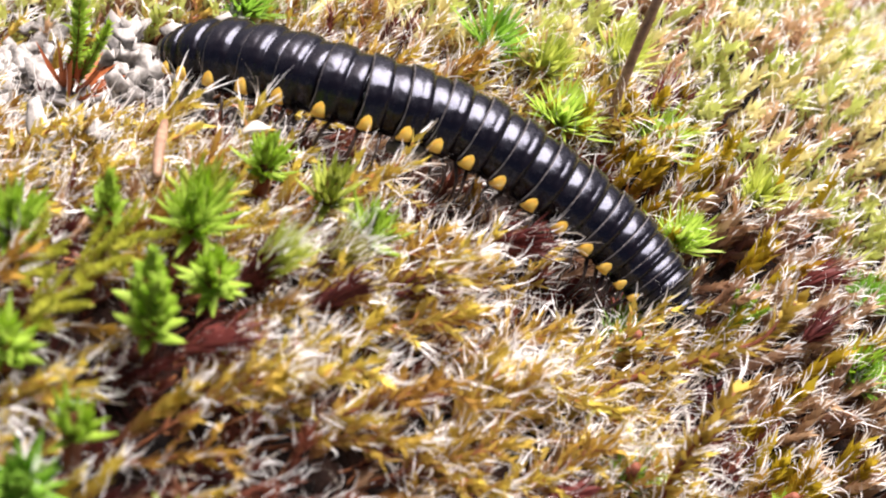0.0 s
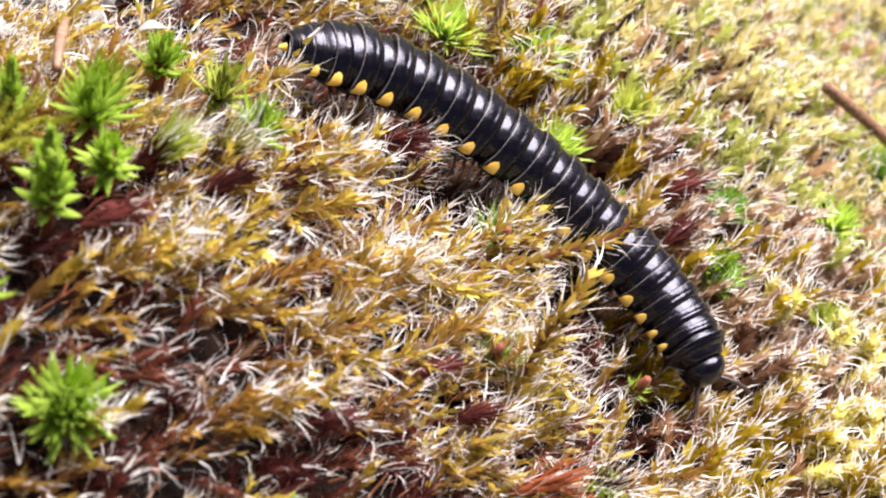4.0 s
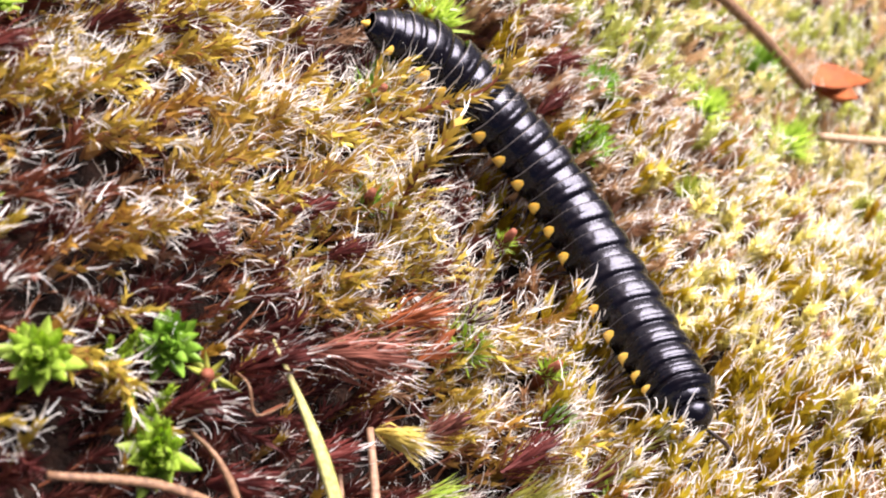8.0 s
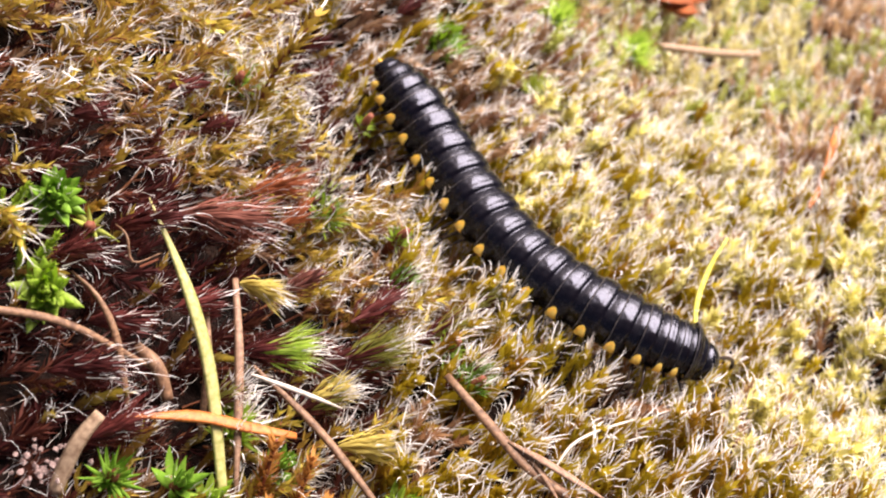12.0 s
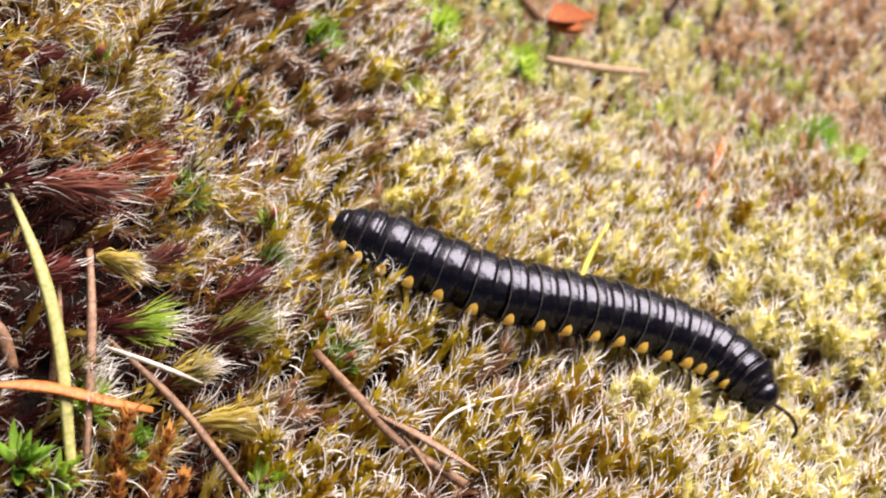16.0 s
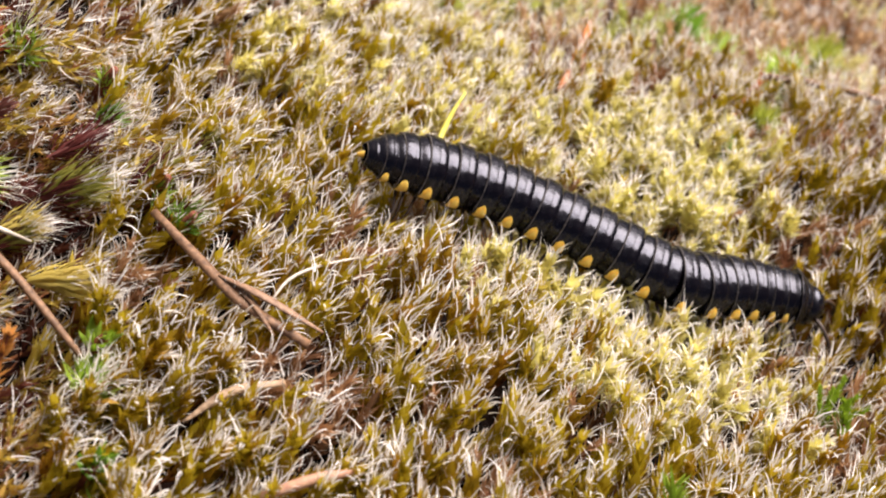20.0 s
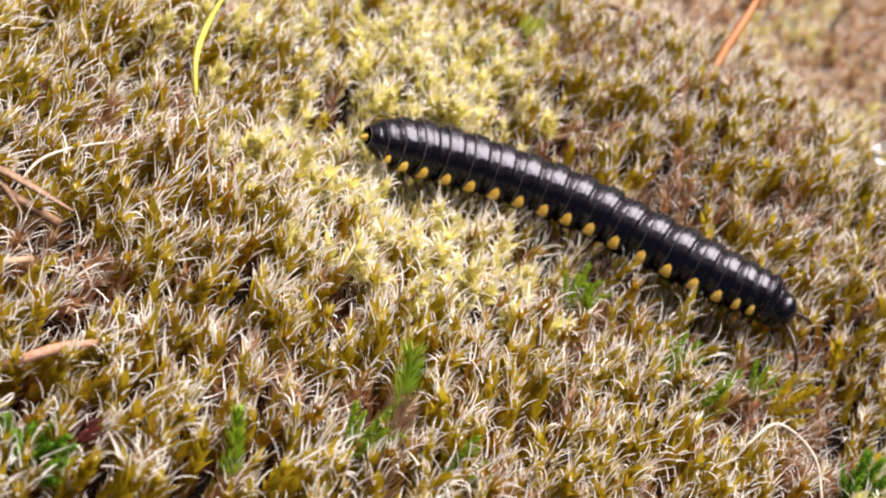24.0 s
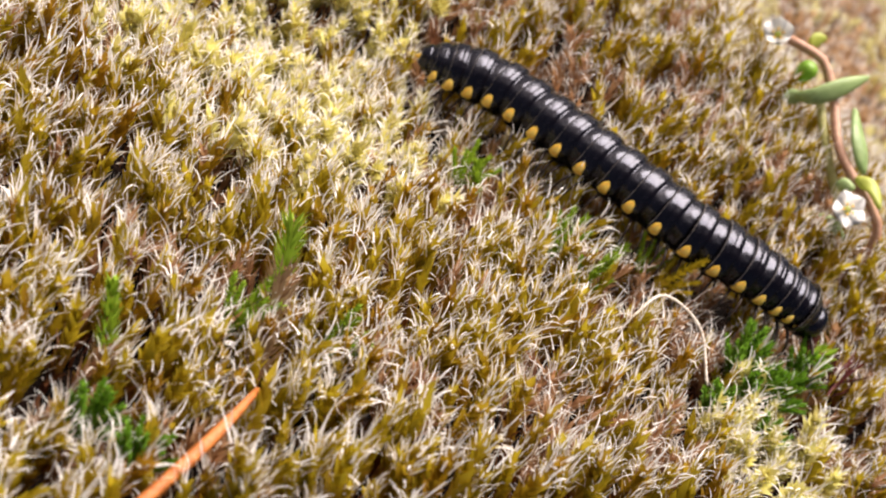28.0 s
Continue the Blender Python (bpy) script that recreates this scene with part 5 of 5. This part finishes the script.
def build_flower():
    plant = tagged(new("flower_plant"), "small white-flowered plant with pinkish stems and fleshy leaves", "flower")
    ox, oy = 12.7, -2.6
    oz = gh(ox, oy) - 0.2
    o = np.array([ox, oy, oz])
    plant.location = Vector(o) * CM

    def stalk(pts, r, mat=PINKSTEM):
        v, f = sweep((smooth_line(pts, 22) - o) * CM, np.full(22, r * CM), np.full(22, r * CM), 9, (0, 1, 0))
        return link_mesh("stem", v, f, [mat], plant)

    def fleshy(pts, half, thick, flat=(0, -0.75, 0.65), mat=SAGE):
        """A thick spoon-shaped leaf along pts."""
        u = np.linspace(0, 1, 15)
        w = half * (0.22 + 0.78 * np.sin(np.pi * u**0.8)) * np.where(u > 0.93, 0.55, 1)
        v, f = sweep((smooth_line(pts, 15) - o) * CM, w * CM, np.minimum(thick, w) * CM, 10, flat)
        return link_mesh("leaf", v, f, [mat], plant)

    stalk([(12.7, -2.6, oz), (12.68, -2.45, 0.7), (12.62, -2.22, 1.02), (12.36, -1.8, 1.1), (12.24, -1.41, 1.15), (12.25, -0.97, 1.25), (12.18, -0.64, 1.34), (12.1, -0.5, 1.35), (11.81, -0.33, 1.28)], 0.048)
    stalk([(12.6, -2.3, 0.6), (12.33, -1.76, 0.89), (12.19, -1.3, 1.06), (12.14, -0.96, 1.18)], 0.045, BLADE)
    stalk([(12.68, -2.5, 0.3), (12.45, -2.3, 0.75), (12.25, -2.2, 0.98)], 0.026)
    fleshy([(11.87, -0.92, 1.1), (11.97, -1.02, 1.24), (12.21, -0.94, 1.41), (12.55, -0.74, 1.52)], 0.1, 0.035)
    fleshy([(12.44, -1.78, 1.17), (12.36, -1.49, 1.29), (12.42, -1.06, 1.33)], 0.1, 0.035)
    fleshy([(12.35, -1.83, 1.14), (12.44, -1.99, 1.21), (12.47, -2.21, 1.19)], 0.08, 0.03, mat=LIME)
    fleshy([(12.04, -2.17, 0.84), (12.15, -2.3, 0.88), (12.26, -2.4, 0.86)], 0.07, 0.03)
    fleshy([(12.2, -1.86, 1.01), (12.26, -1.9, 1.06), (12.33, -1.95, 1.1)], 0.07, 0.03)
    fleshy([(12.08, -0.32, 1.3), (12.16, -0.26, 1.36), (12.26, -0.22, 1.4)], 0.08, 0.03, mat=LIME)
    fleshy([(11.8, -0.92, 1.02), (11.87, -0.93, 1.08), (11.95, -0.97, 1.16)], 0.08, 0.03)

    def knob(name, at, r, mat, parent, stretch=1.0, label=""):
        bm = bmesh.new()
        bmesh.ops.create_uvsphere(bm, u_segments=14, v_segments=10, radius=r * CM)
        for q in bm.verts:
            q.co.z *= stretch * (1 - 0.25 * q.co.z / (r * CM))
        me = bpy.data.meshes.new(name)
        bm.to_mesh(me)
        bm.free()
        me.materials.append(mat)
        me.polygons.foreach_set("use_smooth", np.full(len(me.polygons), True))
        ob = new(name, me)
        ob.parent = parent
        ob.location = Vector(at) * CM
        if label:
            tagged(ob, label)
        return ob

    knob("bud", np.array((11.95, -0.71, 1.28)) - o, 0.1, DEEP, plant, 1.25, "round green flower bud")
    petals = leaf_mesh("petal", 0.19, 0.2, 0.35, 0.12, PETAL, 1.25)
    for (x, y, z), facing, spread in (((11.72, -0.3, 1.24), (-0.6, -0.25, 0.6), 30), ((12.15, -2.24, 1.06), (-0.3, -0.5, 0.85), 12)):
        u = np.array([0.02, 0.05, 0.062, 0.05])
        flower = link_mesh("flower", *sweep(np.array([(0, 0, -0.14), (0, 0, -0.1), (0, 0, -0.05), (0, 0, 0.0)]) * CM, u * CM, u * CM, 10, (0, 1, 0)), [LIME], plant, "white five-petalled flower with a green cup")
        flower.matrix_basis = Matrix.Translation((Vector((x, y, z)) - Vector(o)) * CM) @ Vector(facing).to_track_quat("Z", "Y").to_matrix().to_4x4()
        for k in range(5):
            ob = new("petal", petals)
            ob.parent = flower
            ob.matrix_basis = pose(0, 0, 0, 0, 0, 72 * k) @ pose(0.01 * CM, 0, 0, 0, -spread, 0)
        knob("centre", (0, 0, 0.02), 0.035, LIME, flower)
        for k in range(5):
            knob("anther", (0.05 * math.cos(k * 1.257), 0.05 * math.sin(k * 1.257), 0.05), 0.014, SPOT, flower)


build_plants()
build_litter()
build_flower()


# ---- what moves ----
RIDE = 0.32  # the body's axis over the moss


def motions():
    whole, rings, legs, tail, head, feelers = MILLIPEDE

    def body(t, *xy):
        """The body's line on the bank at t seconds, from tail to head, in centimetres."""
        p = np.array(xy).reshape(-1, 2)
        line = smooth_line(np.c_[p, ground_height(p[:, 0], p[:, 1]) + RIDE], 61)
        line[:, 2] = ground_height(line[:, 0], line[:, 1]) + RIDE
        for _ in range(3):
            line[1:-1, 2] = (line[:-2, 2] + line[1:-1, 2] + line[2:, 2]) / 3
        return t, line

    bodies = [
        body(0, -3.04, 1.12, -2.36, 1.03, -1.66, 0.95, -0.96, 1.06, -0.29, 1.03, 0.37, 0.93, 0.96, 0.68),
        body(1, -2.71, 0.93, -2.01, 0.91, -1.33, 1.00, -0.64, 1.08, 0.02, 1.02, 0.67, 1.03, 1.31, 1.00),
        body(2, -2.10, 0.64, -1.48, 0.99, -0.77, 1.13, -0.08, 1.10, 0.59, 1.07, 1.22, 0.87, 1.56, 0.27),
        body(3, -1.56, 0.65, -0.94, 0.95, -0.27, 1.08, 0.38, 1.12, 1.03, 1.04, 1.61, 0.72, 2.10, 0.23),
        body(4, -1.22, 0.56, -0.63, 0.88, 0.03, 1.01, 0.68, 1.00, 1.32, 0.88, 1.94, 0.63, 2.45, 0.16),
        body(7, -0.14, 0.65, 0.45, 0.91, 1.09, 0.81, 1.72, 0.58, 2.33, 0.25, 2.79, -0.29, 3.05, -0.95),
        body(8, 0.35, 0.77, 1.00, 0.95, 1.65, 0.79, 2.27, 0.44, 2.75, -0.12, 3.16, -0.74, 3.55, -1.37),
        body(9, 0.88, 0.74, 1.53, 0.72, 2.14, 0.45, 2.68, -0.01, 3.10, -0.58, 3.54, -1.14, 3.94, -1.71),
        body(10, 1.18, 0.60, 1.81, 0.55, 2.40, 0.22, 2.84, -0.31, 3.31, -0.82, 3.85, -1.25, 4.33, -1.73),
        body(11, 1.54, 0.57, 2.18, 0.38, 2.70, -0.09, 3.17, -0.63, 3.71, -1.09, 4.24, -1.55, 4.62, -2.14),
        body(12, 1.89, 0.50, 2.42, 0.09, 2.87, -0.41, 3.33, -0.91, 3.89, -1.30, 4.52, -1.54, 5.19, -1.61),
        body(12.5, 2.10, 0.33, 2.60, -0.14, 3.07, -0.65, 3.60, -1.09, 4.18, -1.44, 4.85, -1.59, 5.53, -1.52),
        body(15, 2.67, -0.71, 3.30, -0.97, 3.93, -1.23, 4.61, -1.25, 5.28, -1.18, 5.96, -1.20, 6.61, -1.40),
        body(16, 2.94, -1.08, 3.61, -1.21, 4.28, -1.32, 4.95, -1.21, 5.62, -1.09, 6.29, -1.14, 6.81, -1.54),
        body(17, 3.26, -1.23, 3.99, -1.24, 4.73, -1.21, 5.46, -1.15, 6.19, -1.12, 6.86, -1.32, 7.02, -2.00),
        body(18, 3.69, -1.44, 4.39, -1.37, 5.08, -1.26, 5.78, -1.21, 6.48, -1.28, 7.16, -1.46, 7.83, -1.65),
        body(19, 3.98, -1.44, 4.66, -1.25, 5.37, -1.17, 6.08, -1.19, 6.75, -1.42, 7.45, -1.51, 8.16, -1.53),
        body(20, 4.46, -1.23, 5.15, -1.13, 5.86, -1.14, 6.55, -1.28, 7.23, -1.43, 7.92, -1.31, 8.60, -1.31),
        body(20.5, 4.75, -1.21, 5.45, -1.09, 6.16, -1.12, 6.86, -1.29, 7.56, -1.39, 8.24, -1.24, 8.90, -1.37),
        body(22.5, 5.82, -1.21, 6.52, -1.10, 7.25, -1.18, 7.97, -1.20, 8.66, -1.31, 9.24, -1.69, 9.80, -2.10),
        body(23, 6.16, -1.13, 6.88, -1.10, 7.61, -1.20, 8.32, -1.22, 8.99, -1.42, 9.50, -1.89, 9.85, -2.51),
        body(24, 6.63, -1.24, 7.32, -1.13, 8.01, -1.18, 8.65, -1.38, 9.21, -1.74, 9.77, -2.11, 10.36, -2.42),
        body(25, 7.01, -1.28, 7.72, -1.15, 8.42, -1.24, 9.06, -1.53, 9.64, -1.90, 10.20, -2.32, 10.61, -2.91),
        body(26, 7.34, -1.19, 8.03, -1.14, 8.68, -1.38, 9.21, -1.80, 9.69, -2.29, 10.14, -2.82, 10.54, -3.41),
        body(27, 7.71, -1.14, 8.41, -1.21, 8.98, -1.61, 9.49, -2.09, 9.99, -2.58, 10.53, -3.05, 11.17, -3.39),
        body(28, 8.22, -1.14, 8.86, -1.39, 9.35, -1.88, 9.83, -2.40, 10.35, -2.89, 10.99, -3.23, 11.64, -3.55),
    ]
    parts = [(tail, TAIL), *zip(rings, RING_SIZE), (head, HEAD)]
    total = sum(s for _, s in parts)
    tracks = {ob.name: [] for ob, _ in parts}
    base_rows = []
    for t, line in bodies:
        s = np.r_[0, np.cumsum(np.linalg.norm(np.diff(line, axis=0), axis=1))]
        s /= s[-1]

        def place(u):
            c = np.array([np.interp(u, s, line[:, k]) for k in range(3)])
            a = np.array([np.interp(u - 0.02, s, line[:, k]) for k in range(3)])
            b = np.array([np.interp(u + 0.02, s, line[:, k]) for k in range(3)])
            x = Vector(b - a).normalized()
            y = Vector((0, 0, 1)).cross(x).normalized()
            z = x.cross(y)
            m = Matrix((x, y, z)).transposed().to_4x4()
            m.translation = Vector(c) * CM
            return m

        mid = place(0.5)
        mid.translation.z -= RIDE * CM
        base_rows.append((t, mid))
        u = 0.0
        for ob, size in parts:
            m = place((u + size / 2) / total)
            if ob is head:
                m = m @ pose(-0.055 * CM, 0, -0.03 * CM, 0, 20, 0)
            tracks[ob.name].append((t, mid.inverted() @ m))
            u += size
    walk(whole, base_rows)
    for ob, _ in parts:
        walk(ob, tracks[ob.name])
    # legs swing in waves that run forward along the body
    for leg, x, side, wide, along in legs:
        rows = []
        for k in range(113):
            t = k * 0.25
            ph = 2 * math.pi * (t / 1.15 - along / 5.2 + (0.5 if side > 0 else 0))
            rows.append((t, pose(x * CM, side * 0.1 * wide * CM, -0.115 * CM, side * 9 * max(0, math.cos(ph)), 0, side * 24 * math.sin(ph))))
        walk(leg, rows)
    for feeler, side in feelers:
        rows = []
        for k in range(57):
            t = k * 0.5
            rows.append((t, pose(0.07 * CM, side * 0.06 * CM, -0.05 * CM, 0, 10 + 14 * math.sin(2.3 * t + side), side * (8 + 12 * math.sin(1.7 * t + 2 * side)))))
        walk(feeler, rows)


motions()
